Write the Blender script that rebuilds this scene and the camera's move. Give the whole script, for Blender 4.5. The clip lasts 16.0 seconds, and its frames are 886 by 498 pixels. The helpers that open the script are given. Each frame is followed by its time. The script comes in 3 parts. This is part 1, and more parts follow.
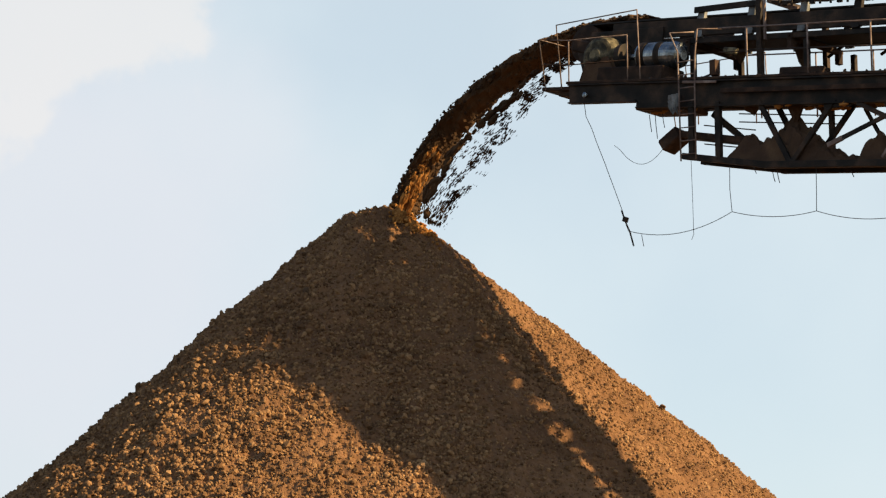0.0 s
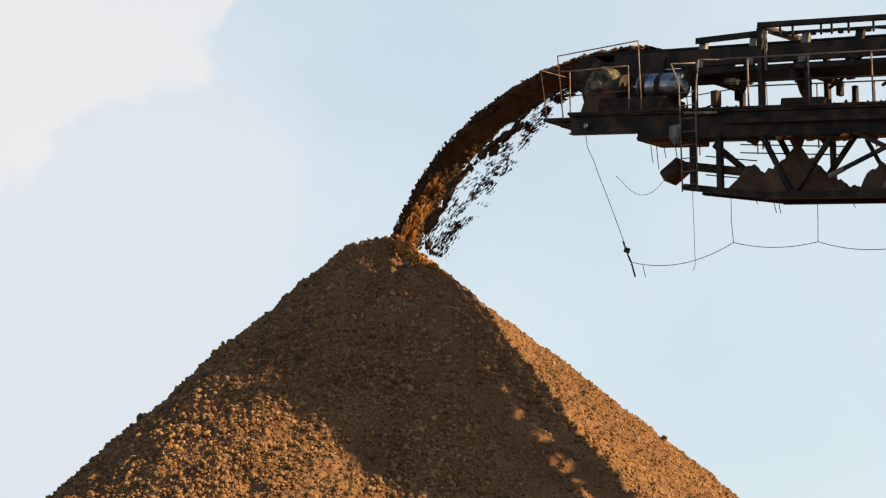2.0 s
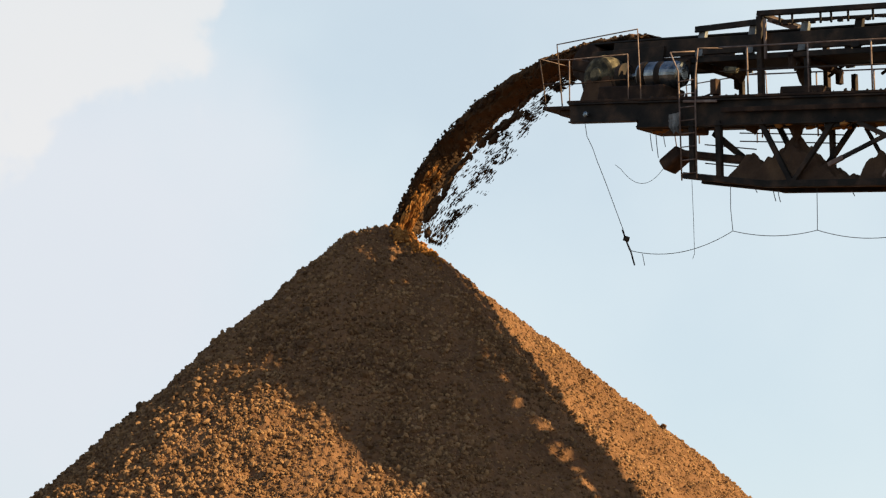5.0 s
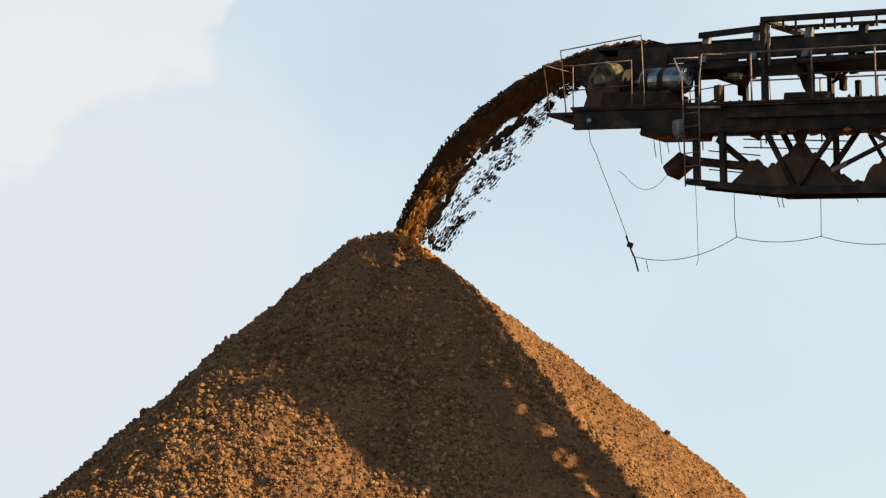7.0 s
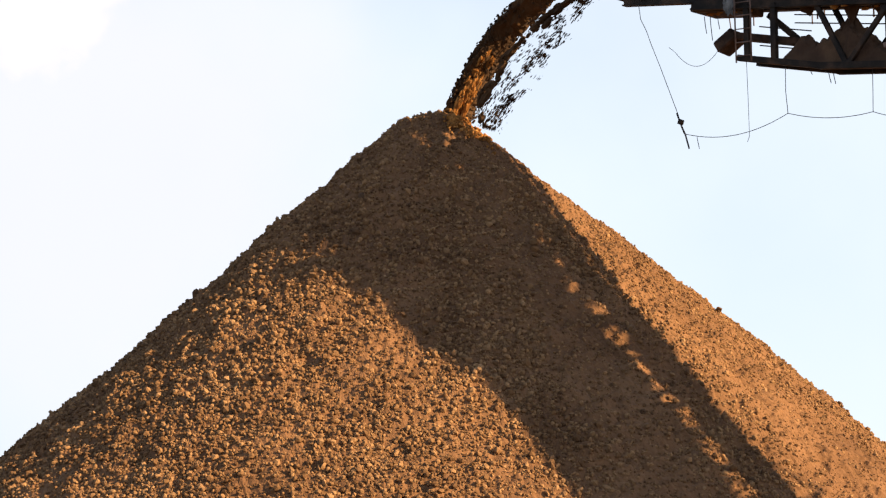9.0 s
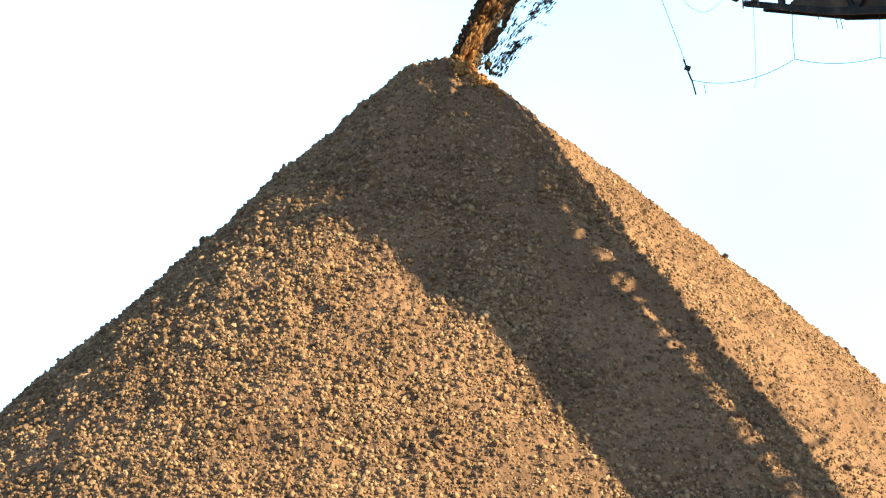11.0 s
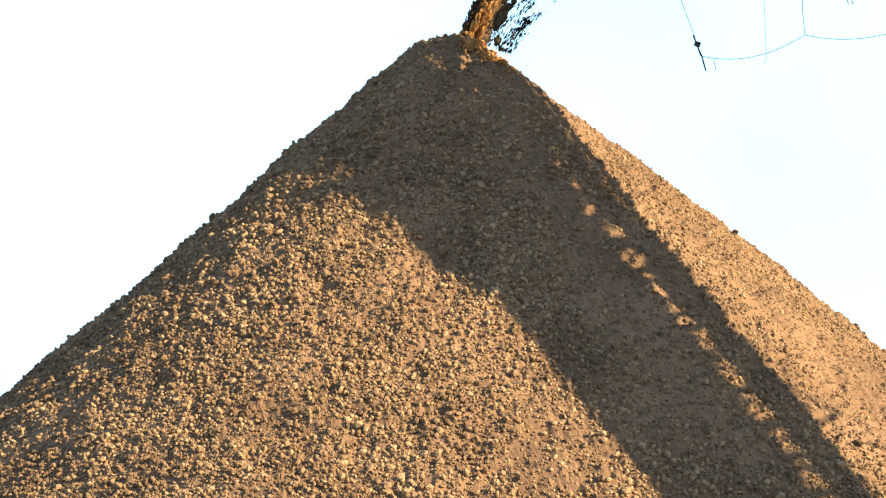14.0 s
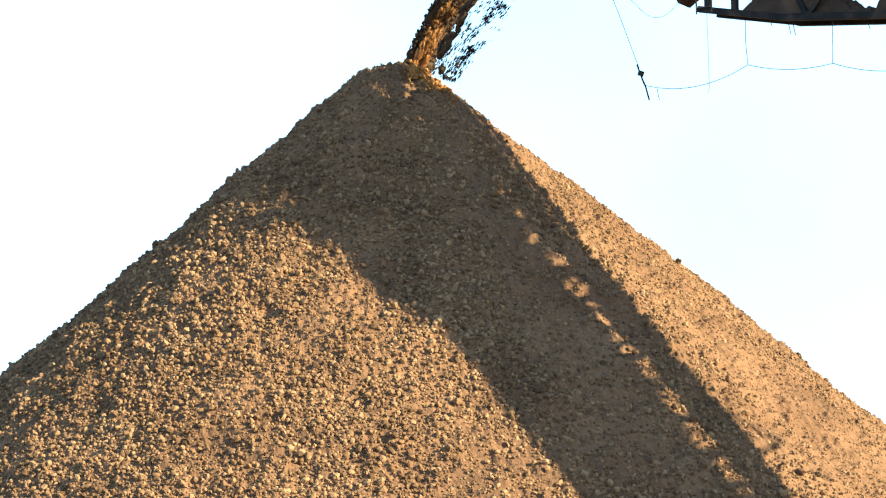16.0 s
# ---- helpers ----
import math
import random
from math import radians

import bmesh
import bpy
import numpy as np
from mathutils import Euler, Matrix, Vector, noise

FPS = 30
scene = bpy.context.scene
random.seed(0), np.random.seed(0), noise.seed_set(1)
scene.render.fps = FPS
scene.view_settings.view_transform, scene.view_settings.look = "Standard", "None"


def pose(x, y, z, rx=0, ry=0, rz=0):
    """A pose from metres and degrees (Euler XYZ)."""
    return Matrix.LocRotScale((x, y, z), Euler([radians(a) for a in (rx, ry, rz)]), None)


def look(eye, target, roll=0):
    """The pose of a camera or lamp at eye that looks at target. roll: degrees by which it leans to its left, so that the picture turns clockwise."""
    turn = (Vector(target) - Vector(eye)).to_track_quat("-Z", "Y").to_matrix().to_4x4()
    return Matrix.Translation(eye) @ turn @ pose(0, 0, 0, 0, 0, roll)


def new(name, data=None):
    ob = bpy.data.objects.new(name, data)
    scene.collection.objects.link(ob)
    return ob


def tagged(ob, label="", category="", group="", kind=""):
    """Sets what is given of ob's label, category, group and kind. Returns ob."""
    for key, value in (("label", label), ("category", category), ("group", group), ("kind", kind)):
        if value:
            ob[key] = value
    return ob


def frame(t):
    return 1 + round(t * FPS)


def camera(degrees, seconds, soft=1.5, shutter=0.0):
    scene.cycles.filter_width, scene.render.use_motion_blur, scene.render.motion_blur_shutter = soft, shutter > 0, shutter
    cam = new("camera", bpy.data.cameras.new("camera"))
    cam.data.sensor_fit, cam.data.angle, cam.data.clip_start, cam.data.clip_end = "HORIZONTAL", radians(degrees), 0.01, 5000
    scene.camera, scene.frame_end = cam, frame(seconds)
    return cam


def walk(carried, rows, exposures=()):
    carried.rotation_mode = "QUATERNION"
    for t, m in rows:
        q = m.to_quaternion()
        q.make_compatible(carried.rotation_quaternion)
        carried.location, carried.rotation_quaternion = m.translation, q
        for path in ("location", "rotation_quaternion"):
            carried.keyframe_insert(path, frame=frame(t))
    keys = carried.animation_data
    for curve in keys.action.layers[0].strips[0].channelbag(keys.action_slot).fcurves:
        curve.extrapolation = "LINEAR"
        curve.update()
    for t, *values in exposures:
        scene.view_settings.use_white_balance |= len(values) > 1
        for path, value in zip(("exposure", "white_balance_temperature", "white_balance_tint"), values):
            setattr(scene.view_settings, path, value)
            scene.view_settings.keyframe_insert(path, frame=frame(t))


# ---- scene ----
cam = camera(20.0, 16.0, soft=1.25)
EYE = (0.0, -54.0, 1.7)
TURNS = [  # seconds, yaw, pitch, roll; the camera stands on one spot
    (0, -1.466, 11.432, 0.0),
    (0.5, -1.742, 11.445, 0.0),
    (1, -1.636, 11.769, 0.0),
    (1.5, -1.465, 11.998, 0.0),
    (2, -1.431, 12.134, 0.0),
    (2.5, -1.058, 12.104, 0.0),
    (3, -0.903, 11.503, 0.0),
    (3.5, -1.282, 11.648, 0.0),
    (3.7, -1.465, 11.766, 0.0),
    (5.8, -1.386, 11.974, 0.0),
    (6, -1.320, 12.091, 0.0),
    (6.5, -1.241, 12.055, 0.0),
    (7, -1.360, 12.013, 0.0),
    (7.5, -0.950, 11.148, 0.0),
    (8, -0.517, 10.604, 0.1),
    (8.5, -0.276, 9.717, 0.15),
    (9, -0.138, 9.259, 0.25),
    (9.2, 0.002, 8.968, 0.25),
    (11.3, 0.060, 7.939, 0.38),
    (11.5, 0.135, 7.801, 0.38),
    (12, 0.270, 7.256, 0.38),
    (12.5, 0.234, 7.396, 0.38),
    (13, 0.197, 7.535, 0.38),
    (13.5, 0.172, 7.585, 0.38),
    (14, 0.261, 7.512, 0.38),
    (14.5, 0.092, 7.390, 0.38),
    (15, 0.093, 7.505, 0.38),
    (15.5, 0.058, 7.798, 0.38),
    (16, -1.037, 8.145, 0.38),
]
walk(cam, [(t, pose(*EYE, 90 + p, r, y)) for t, y, p, r in TURNS],
     exposures=[(0.0, 1.17, 6580, 11), (7.5, 1.17, 6560, 11), (8.5, 1.24, 6560, 12), (9.0, 1.46, 6550, 18), (11.0, 2.22, 4770, -6), (16.0, 2.22, 4770, -6)])

# ---- light: low warm sun behind the camera's right, pale sky ----
SUN_AZ, SUN_EL = -25.2, 25.0  # from +x towards +y, and above the horizon
to_sun = Vector((math.cos(radians(SUN_EL)) * math.cos(radians(SUN_AZ)),
                 math.cos(radians(SUN_EL)) * math.sin(radians(SUN_AZ)),
                 math.sin(radians(SUN_EL))))
sun = new("sun", bpy.data.lights.new("sun", "SUN"))
sun.data.energy, sun.data.angle, sun.data.color = 4.45, radians(0.6), (1.0, 0.715, 0.365)
sun.matrix_world = look(to_sun * 200, (0, 0, 0))

world = bpy.data.worlds.new("sky")
scene.world = world
world.use_nodes = True
wn, wl = world.node_tree.nodes, world.node_tree.links
wn.clear()
sky = wn.new("ShaderNodeTexSky")
sky.sky_type, sky.sun_disc = "NISHITA", False
sky.sun_elevation, sky.sun_rotation = radians(SUN_EL), radians(90 - SUN_AZ)
sky.air_density, sky.dust_density, sky.ozone_density = 1.0, 0.6, 1.0
wco = wn.new("ShaderNodeTexCoord")
wnoise = wn.new("ShaderNodeTexNoise")
wnoise.inputs["Scale"].default_value, wnoise.inputs["Detail"].default_value = 22.0, 7.0
wl.new(wco.outputs["Generated"], wnoise.inputs["Vector"])
# a cumulus bank: distance from its heart, ragged by noise
heart = wn.new("ShaderNodeVectorMath")
heart.operation = "DISTANCE"
heart.inputs[1].default_value = (-0.138, 0.942, 0.303)
wl.new(wco.outputs["Generated"], heart.inputs[0])
ragged = wn.new("ShaderNodeMath")
ragged.operation = "MULTIPLY_ADD"
ragged.inputs[1].default_value = 0.115
wl.new(wnoise.outputs["Fac"], ragged.inputs[0])
wl.new(heart.outputs["Value"], ragged.inputs[2])
cmask = wn.new("ShaderNodeMapRange")
cmask.interpolation_type = "SMOOTHSTEP"
for k, v in (("From Min", 0.132), ("From Max", 0.119), ("To Min", 0.0), ("To Max", 0.65)):
    cmask.inputs[k].default_value = v
wl.new(ragged.outputs[0], cmask.inputs["Value"])
# thin high haze over all of the sky
haze = wn.new("ShaderNodeTexNoise")
haze.inputs["Scale"].default_value, haze.inputs["Detail"].default_value = 7.0, 4.0
wl.new(wco.outputs["Generated"], haze.inputs["Vector"])
hmask = wn.new("ShaderNodeMapRange")
for k, v in (("From Min", 0.35), ("From Max", 0.7), ("To Min", 0.70), ("To Max", 0.92)):
    hmask.inputs[k].default_value = v
wl.new(haze.outputs["Fac"], hmask.inputs["Value"])
def sky_mix(a, colour, fac):
    mix = wn.new("ShaderNodeMix")
    mix.data_type = "RGBA"
    wl.new(a, mix.inputs["A"])
    mix.inputs["B"].default_value = (*colour, 1)
    wl.new(fac, mix.inputs["Factor"])
    return mix.outputs["Result"]
split = wn.new("ShaderNodeSeparateXYZ")
wl.new(wco.outputs["Generated"], split.inputs[0])
low = wn.new("ShaderNodeMapRange")  # the haze thins out towards the zenith
for k, v in (("From Min", 0.31), ("From Max", 0.52), ("To Min", 1.0), ("To Max", 0.0)):
    low.inputs[k].default_value = v
wl.new(split.outputs["Z"], low.inputs["Value"])
veil = wn.new("ShaderNodeMath")
veil.operation = "MULTIPLY"
wl.new(low.outputs["Result"], veil.inputs[0])
wl.new(hmask.outputs["Result"], veil.inputs[1])
clear = wn.new("ShaderNodeVectorMath")
clear.operation = "SCALE"
clear.inputs["Scale"].default_value = 1.65
wl.new(sky.outputs["Color"], clear.inputs[0])
hazy = sky_mix(clear.outputs[0], (8.02, 9.28, 9.85), veil.outputs[0])
# the haze dims smoothly on the side away from the sun
away = wn.new("ShaderNodeVectorMath")
away.operation = "DOT_PRODUCT"
away.inputs[1].default_value = to_sun
wl.new(wco.outputs["Generated"], away.inputs[0])
glow = wn.new("ShaderNodeMapRange")
glow.interpolation_type = "SMOOTHSTEP"
for k, v in (("From Min", -1.0), ("From Max", -0.3), ("To Min", 0.55), ("To Max", 1.0)):
    glow.inputs[k].default_value = v
wl.new(away.outputs["Value"], glow.inputs["Value"])
dimmed = wn.new("ShaderNodeVectorMath")
dimmed.operation = "SCALE"
wl.new(hazy, dimmed.inputs[0])
wl.new(glow.outputs["Result"], dimmed.inputs["Scale"])
# a faint grey-violet veil of cloud below the bank
veil_heart = wn.new("ShaderNodeVectorMath")
veil_heart.operation = "DISTANCE"
veil_heart.inputs[1].default_value = (-0.135, 0.970, 0.195)
wl.new(wco.outputs["Generated"], veil_heart.inputs[0])
veil_edge = wn.new("ShaderNodeMath")
veil_edge.operation = "MULTIPLY_ADD"
veil_edge.inputs[1].default_value = 0.07
wl.new(wnoise.outputs["Fac"], veil_edge.inputs[0])
wl.new(veil_heart.outputs["Value"], veil_edge.inputs[2])
vmask = wn.new("ShaderNodeMapRange")
vmask.interpolation_type = "SMOOTHSTEP"
for k, v in (("From Min", 0.185), ("From Max", 0.09), ("To Min", 0.0), ("To Max", 0.7)):
    vmask.inputs[k].default_value = v
wl.new(veil_edge.outputs[0], vmask.inputs["Value"])
veiled = sky_mix(dimmed.outputs[0], (8.55, 8.85, 9.5), vmask.outputs["Result"])
cloudy = sky_mix(veiled, (9.5, 9.45, 9.3), cmask.outputs["Result"])
back = wn.new("ShaderNodeBackground")
back.inputs["Strength"].default_value = 0.0405
wl.new(cloudy, back.inputs["Color"])
wl.new(back.outputs[0], wn.new("ShaderNodeOutputWorld").inputs["Surface"])


# ---- materials ----
def material(name, stops, scale, rough=0.9, metal=0.0, bump=0.0, bump_scale=40.0, grain=0.35, grain_scale=60.0,
             island=0.0, spec=0.3, each=0.0):
    """A surface whose colour runs over the given stops by a broad noise, with finer grain, relief and random pieces."""
    m = bpy.data.materials.new(name)
    m.use_nodes = True
    n, l = m.node_tree.nodes, m.node_tree.links
    b = n["Principled BSDF"]
    b.inputs["Roughness"].default_value = rough
    b.inputs["Metallic"].default_value = metal
    b.inputs["Specular IOR Level"].default_value = spec
    co = n.new("ShaderNodeTexCoord")
    broad = n.new("ShaderNodeTexNoise")
    broad.inputs["Scale"].default_value, broad.inputs["Detail"].default_value = scale, 6.0
    l.new(co.outputs["Object"], broad.inputs["Vector"])
    fine = n.new("ShaderNodeTexNoise")
    fine.inputs["Scale"].default_value, fine.inputs["Detail"].default_value = grain_scale, 4.0
    l.new(co.outputs["Object"], fine.inputs["Vector"])
    add = n.new("ShaderNodeMath")
    add.operation = "MULTIPLY_ADD"
    add.inputs[1].default_value = grain
    l.new(fine.outputs["Fac"], add.inputs[0])
    l.new(broad.outputs["Fac"], add.inputs[2])
    last = add.outputs[0]
    shift = -0.5 * grain
    for amount, node, out in ((island, "ShaderNodeNewGeometry", "Random Per Island"), (each, "ShaderNodeObjectInfo", "Random")):
        if amount:
            src = n.new(node)
            more = n.new("ShaderNodeMath")
            more.operation = "MULTIPLY_ADD"
            more.inputs[1].default_value = amount
            l.new(src.outputs[out], more.inputs[0])
            l.new(last, more.inputs[2])
            last, shift = more.outputs[0], shift - 0.5 * amount
    off = n.new("ShaderNodeMath")
    off.inputs[1].default_value = shift
    l.new(last, off.inputs[0])
    ramp = n.new("ShaderNodeValToRGB")
    for i, (p, c) in enumerate(stops):
        e = ramp.color_ramp.elements[i] if i < 2 else ramp.color_ramp.elements.new(p)
        e.position, e.color = p, (*c, 1)
    l.new(off.outputs[0], ramp.inputs["Fac"])
    l.new(ramp.outputs["Color"], b.inputs["Base Color"])
    if bump:
        bt = n.new("ShaderNodeTexNoise")
        bt.inputs["Scale"].default_value, bt.inputs["Detail"].default_value = bump_scale, 5.0
        l.new(co.outputs["Object"], bt.inputs["Vector"])
        bp = n.new("ShaderNodeBump")
        bp.inputs["Strength"].default_value, bp.inputs["Distance"].default_value = bump, 0.02
        l.new(bt.outputs["Fac"], bp.inputs["Height"])
        l.new(bp.outputs["Normal"], b.inputs["Normal"])
    return m


SOIL = material("soil", [(0.25, (0.108, 0.054, 0.024)), (0.5, (0.164, 0.083, 0.037)), (0.75, (0.225, 0.119, 0.055))], 0.55,
                rough=0.95, bump=0.9, bump_scale=28, grain=0.45, grain_scale=9)
PEBBLE = material("pebble", [(0.1, (0.098, 0.053, 0.025)), (0.5, (0.194, 0.108, 0.050)), (0.95, (0.330, 0.195, 0.093))], 0.6,
                  rough=0.94, bump=0.5, bump_scale=50, grain=0.3, grain_scale=18, island=0.75, spec=0.15)
# the same ore brightened: its colour stands for sunlight on it
SUNLIT = material("sunlit_ore", [(0.2, (0.20, 0.085, 0.022)), (0.5, (0.30, 0.135, 0.037)), (0.8, (0.42, 0.21, 0.065))], 2.0,
               rough=0.95, bump=0.6, bump_scale=40, island=0.5, spec=0.1)
GALVANISED = material("grey_plate", [(0.3, (0.07, 0.075, 0.075)), (0.5, (0.16, 0.165, 0.16)), (0.75, (0.30, 0.30, 0.29))], 5.0,
                      rough=0.55, metal=0.4, bump=0.2)
LUMP = material("lump", [(0.1, (0.08, 0.043, 0.019)), (0.5, (0.135, 0.073, 0.031)), (0.95, (0.21, 0.125, 0.06))], 1.5,
                rough=0.92, bump=0.6, bump_scale=40, each=0.6)
# ore darkened below its own colour: the stream's shade is put into it
SHADED = material("shaded_ore", [(0.2, (0.020, 0.011, 0.006)), (0.5, (0.040, 0.021, 0.009)), (0.8, (0.085, 0.045, 0.019))], 1.5,
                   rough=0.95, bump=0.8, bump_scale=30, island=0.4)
STEEL = material("dirty_steel", [(0.35, (0.008, 0.007, 0.006)), (0.5, (0.021, 0.016, 0.012)), (0.68, (0.075, 0.045, 0.028))], 2.2,
                 rough=0.7, metal=0.3, bump=0.3, bump_scale=30)
RUST = material("rusty_steel", [(0.25, (0.015, 0.009, 0.006)), (0.5, (0.034, 0.019, 0.012)), (0.8, (0.115, 0.062, 0.034))], 4.0,
                rough=0.85, metal=0.1, bump=0.4, bump_scale=40)
RAIL = material("rail_paint", [(0.3, (0.08, 0.052, 0.042)), (0.55, (0.20, 0.145, 0.12)), (0.8, (0.40, 0.33, 0.29))], 5.0,
                rough=0.75, bump=0.2)
RUBBER = material("belt_rubber", [(0.3, (0.012, 0.012, 0.012)), (0.7, (0.03, 0.027, 0.024))], 3.0, rough=0.75, bump=0.2)
CAKED = material("caked_mud", [(0.25, (0.045, 0.025, 0.015)), (0.5, (0.075, 0.042, 0.024)), (0.8, (0.13, 0.078, 0.043))], 2.0,
                 rough=0.95, bump=0.9, bump_scale=14)
DUSTY = material("dusty_casing", [(0.34, (0.018, 0.016, 0.011)), (0.5, (0.055, 0.048, 0.029)), (0.66, (0.20, 0.17, 0.10))], 6.0,
                 rough=0.8, bump=0.3)
BRIGHT = material("bright_casing", [(0.3, (0.09, 0.10, 0.11)), (0.52, (0.22, 0.25, 0.27)), (0.72, (0.56, 0.57, 0.58))], 4.0,
                  rough=0.2, metal=0.85, bump=0.12)
CABLE = material("cable_sheath", [(0.3, (0.02, 0.018, 0.016)), (0.7, (0.06, 0.045, 0.035))], 6.0, rough=0.8)
EARTH = material("ground_earth", [(0.3, (0.05, 0.035, 0.022)), (0.5, (0.08, 0.056, 0.036)), (0.75, (0.12, 0.085, 0.055))], 0.08,
                 rough=0.95, bump=0.6, bump_scale=3, grain_scale=1.5)


# ---- helpers for shapes ----
def mesh_of(name, verts, faces, mat, smooth=False):
    """A mesh from arrays of corners and of faces with one count of corners each."""
    verts, faces = np.asarray(verts, np.float32), np.asarray(faces, np.int32)
    me = bpy.data.meshes.new(name)
    me.vertices.add(len(verts))
    me.vertices.foreach_set("co", verts.ravel())
    me.loops.add(faces.size)
    me.loops.foreach_set("vertex_index", faces.ravel())
    me.polygons.add(len(faces))
    me.polygons.foreach_set("loop_start", np.arange(0, faces.size, faces.shape[1], dtype=np.int32))
    me.polygons.foreach_set("use_smooth", np.full(len(faces), smooth))
    me.update(calc_edges=True)
    me.materials.append(mat)
    return me


def part(name, bm, mat, parent, label="", smooth=False):
    me = bpy.data.meshes.new(name)
    for f in bm.faces:
        f.smooth = smooth
    bm.to_mesh(me)
    bm.free()
    me.materials.append(mat)
    ob = new(name, me)
    ob.parent = parent
    return tagged(ob, label)


def bar(name, parent, a, b, wide, high, mat, bevel=0.006, label=""):
    """A straight steel bar of oblong section from a to b."""
    a, b = Vector(a), Vector(b)
    d = b - a
    bm = bmesh.new()
    bmesh.ops.create_cube(bm, size=1)
    bmesh.ops.scale(bm, vec=(d.length, wide, high), verts=bm.verts)
    if bevel:
        bmesh.ops.bevel(bm, geom=bm.edges[:], offset=bevel, segments=1, affect="EDGES")
    x = d.normalized()
    side = Vector((0, 1, 0)) if abs(x.y) < 0.9 else Vector((1, 0, 0))
    z = x.cross(side).normalized()
    if z.z < 0:
        z = -z
    y = z.cross(x)
    m = Matrix((x, y, z)).transposed().to_4x4()
    m.translation = (a + b) / 2
    bmesh.ops.transform(bm, matrix=m, verts=bm.verts)
    return part(name, bm, mat, parent, label)


def section_beam(name, parent, a, b, wide, high, web, mat, label=""):
    """A rolled I-section from a to b in one upright plane: two flanges and a web."""
    a, b = Vector(a), Vector(b)
    t = 0.03
    w, h, k = wide / 2, high / 2, web / 2
    outline = [(-w, -h), (w, -h), (w, -h + t), (k, -h + t), (k, h - t), (w, h - t), (w, h), (-w, h), (-w, h - t), (-k, h - t), (-k, -h + t), (-w, -h + t)]
    bm = bmesh.new()
    ends = []
    for p in (a, b):
        ends.append([bm.verts.new(p + Vector((0, y, z))) for y, z in outline])
    for i in range(12):
        j = (i + 1) % 12
        bm.faces.new((ends[0][i], ends[0][j], ends[1][j], ends[1][i]))
    bm.faces.new(ends[0][::-1])
    bm.faces.new(ends[1])
    return part(name, bm, mat, parent, label)


def rod(name, parent, points, r, mat, sides=6, label=""):
    """A round bar, pipe or wire along the points."""
    pts = [Vector(p) for p in points]
    bm = bmesh.new()
    rings = []
    for i, p in enumerate(pts):
        d = (pts[min(i + 1, len(pts) - 1)] - pts[max(i - 1, 0)]).normalized()
        u = d.orthogonal().normalized() if not rings else (last - d * last.dot(d)).normalized()
        last = u
        v = d.cross(u)
        rings.append([bm.verts.new(p + (u * math.cos(k * math.tau / sides) + v * math.sin(k * math.tau / sides)) * r) for k in range(sides)])
    for p, q in zip(rings, rings[1:]):
        for k in range(sides):
            bm.faces.new((p[k], p[(k + 1) % sides], q[(k + 1) % sides], q[k]))
    bm.faces.new(rings[0][::-1])
    bm.faces.new(rings[-1])
    return part(name, bm, mat, parent, label, smooth=True)


def turned(name, parent, axis_at, axis, profile, mat, sides=28, label=""):
    """A body of revolution: profile of (along, radius) round an axis ('x' or 'y') through axis_at."""
    bm = bmesh.new()
    rings = []
    for s, r in profile:
        ring = []
        for k in range(sides):
            c, d = r * math.cos(k * math.tau / sides), r * math.sin(k * math.tau / sides)
            ring.append(bm.verts.new(Vector(axis_at) + Vector((s, c, d) if axis == "x" else (c, s, d))))
        rings.append(ring)
    for p, q in zip(rings, rings[1:]):
        for k in range(sides):
            bm.faces.new((p[k], p[(k + 1) % sides], q[(k + 1) % sides], q[k]))
    bm.faces.new(rings[0])
    bm.faces.new(rings[-1])
    bmesh.ops.recalc_face_normals(bm, faces=bm.faces)
    return part(name, bm, mat, parent, label)


def sagging(a, b, sag, n=14):
    a, b = Vector(a), Vector(b)
    return [a.lerp(b, i / n) - Vector((0, 0, sag * 4 * (i / n) * (1 - i / n))) for i in range(n + 1)]


# ---- smooth noise on arrays ----
rng = np.random.default_rng(7)
LATTICE = rng.random((64, 64, 64)).astype(np.float32)


def cloud_noise(x, y, z, scale, octaves=3):
    total, amp, norm = 0.0, 1.0, 0.0
    for o in range(octaves):
        p = [np.asarray(c, np.float64) * scale * 2 ** o + 17.3 * o for c in (x, y, z)]
        i = [np.floor(c).astype(np.int64) for c in p]
        f = [c - k for c, k in zip(p, i)]
        f = [c * c * (3 - 2 * c) for c in f]
        acc = 0.0
        for dx in (0, 1):
            for dy in (0, 1):
                for dz in (0, 1):
                    wgt = (f[0] if dx else 1 - f[0]) * (f[1] if dy else 1 - f[1]) * (f[2] if dz else 1 - f[2])
                    acc = acc + wgt * LATTICE[(i[0] + dx) % 64, (i[1] + dy) % 64, (i[2] + dz) % 64]
        total, norm, amp = total + amp * (acc * 2 - 1), norm + amp, amp * 0.5
    return total / norm


# ---- the stockpile: a cone of dumped ore at its angle of rest ----
APEX, ROUND = 14.0, 0.62


def heap_height(x, y, detail=True):
    r = np.hypot(x, y)
    lean = np.where(r > 1e-6, x / np.maximum(r, 1e-6), 0)
    tan = 0.8675 - 0.0325 * lean
    # a broad bulge runs down the side at -116 degrees
    turn = (np.degrees(np.arctan2(y, x)) + 116 + 180) % 360 - 180
    tan = tan * (1 - 0.03 * np.exp(-(turn / 21) ** 2))
    z = APEX - tan * np.sqrt(r * r + ROUND ** 2)
    grow = np.clip(r / 2.0, 0.25, 1)
    z = z + 0.12 * np.exp(-((x + 1.2) ** 2 + (y + 0.2) ** 2) / 0.9)
    z = z + 0.12 * grow * cloud_noise(x, y, z, 0.33, 2)
    if detail:
        ang = np.arctan2(y, x)
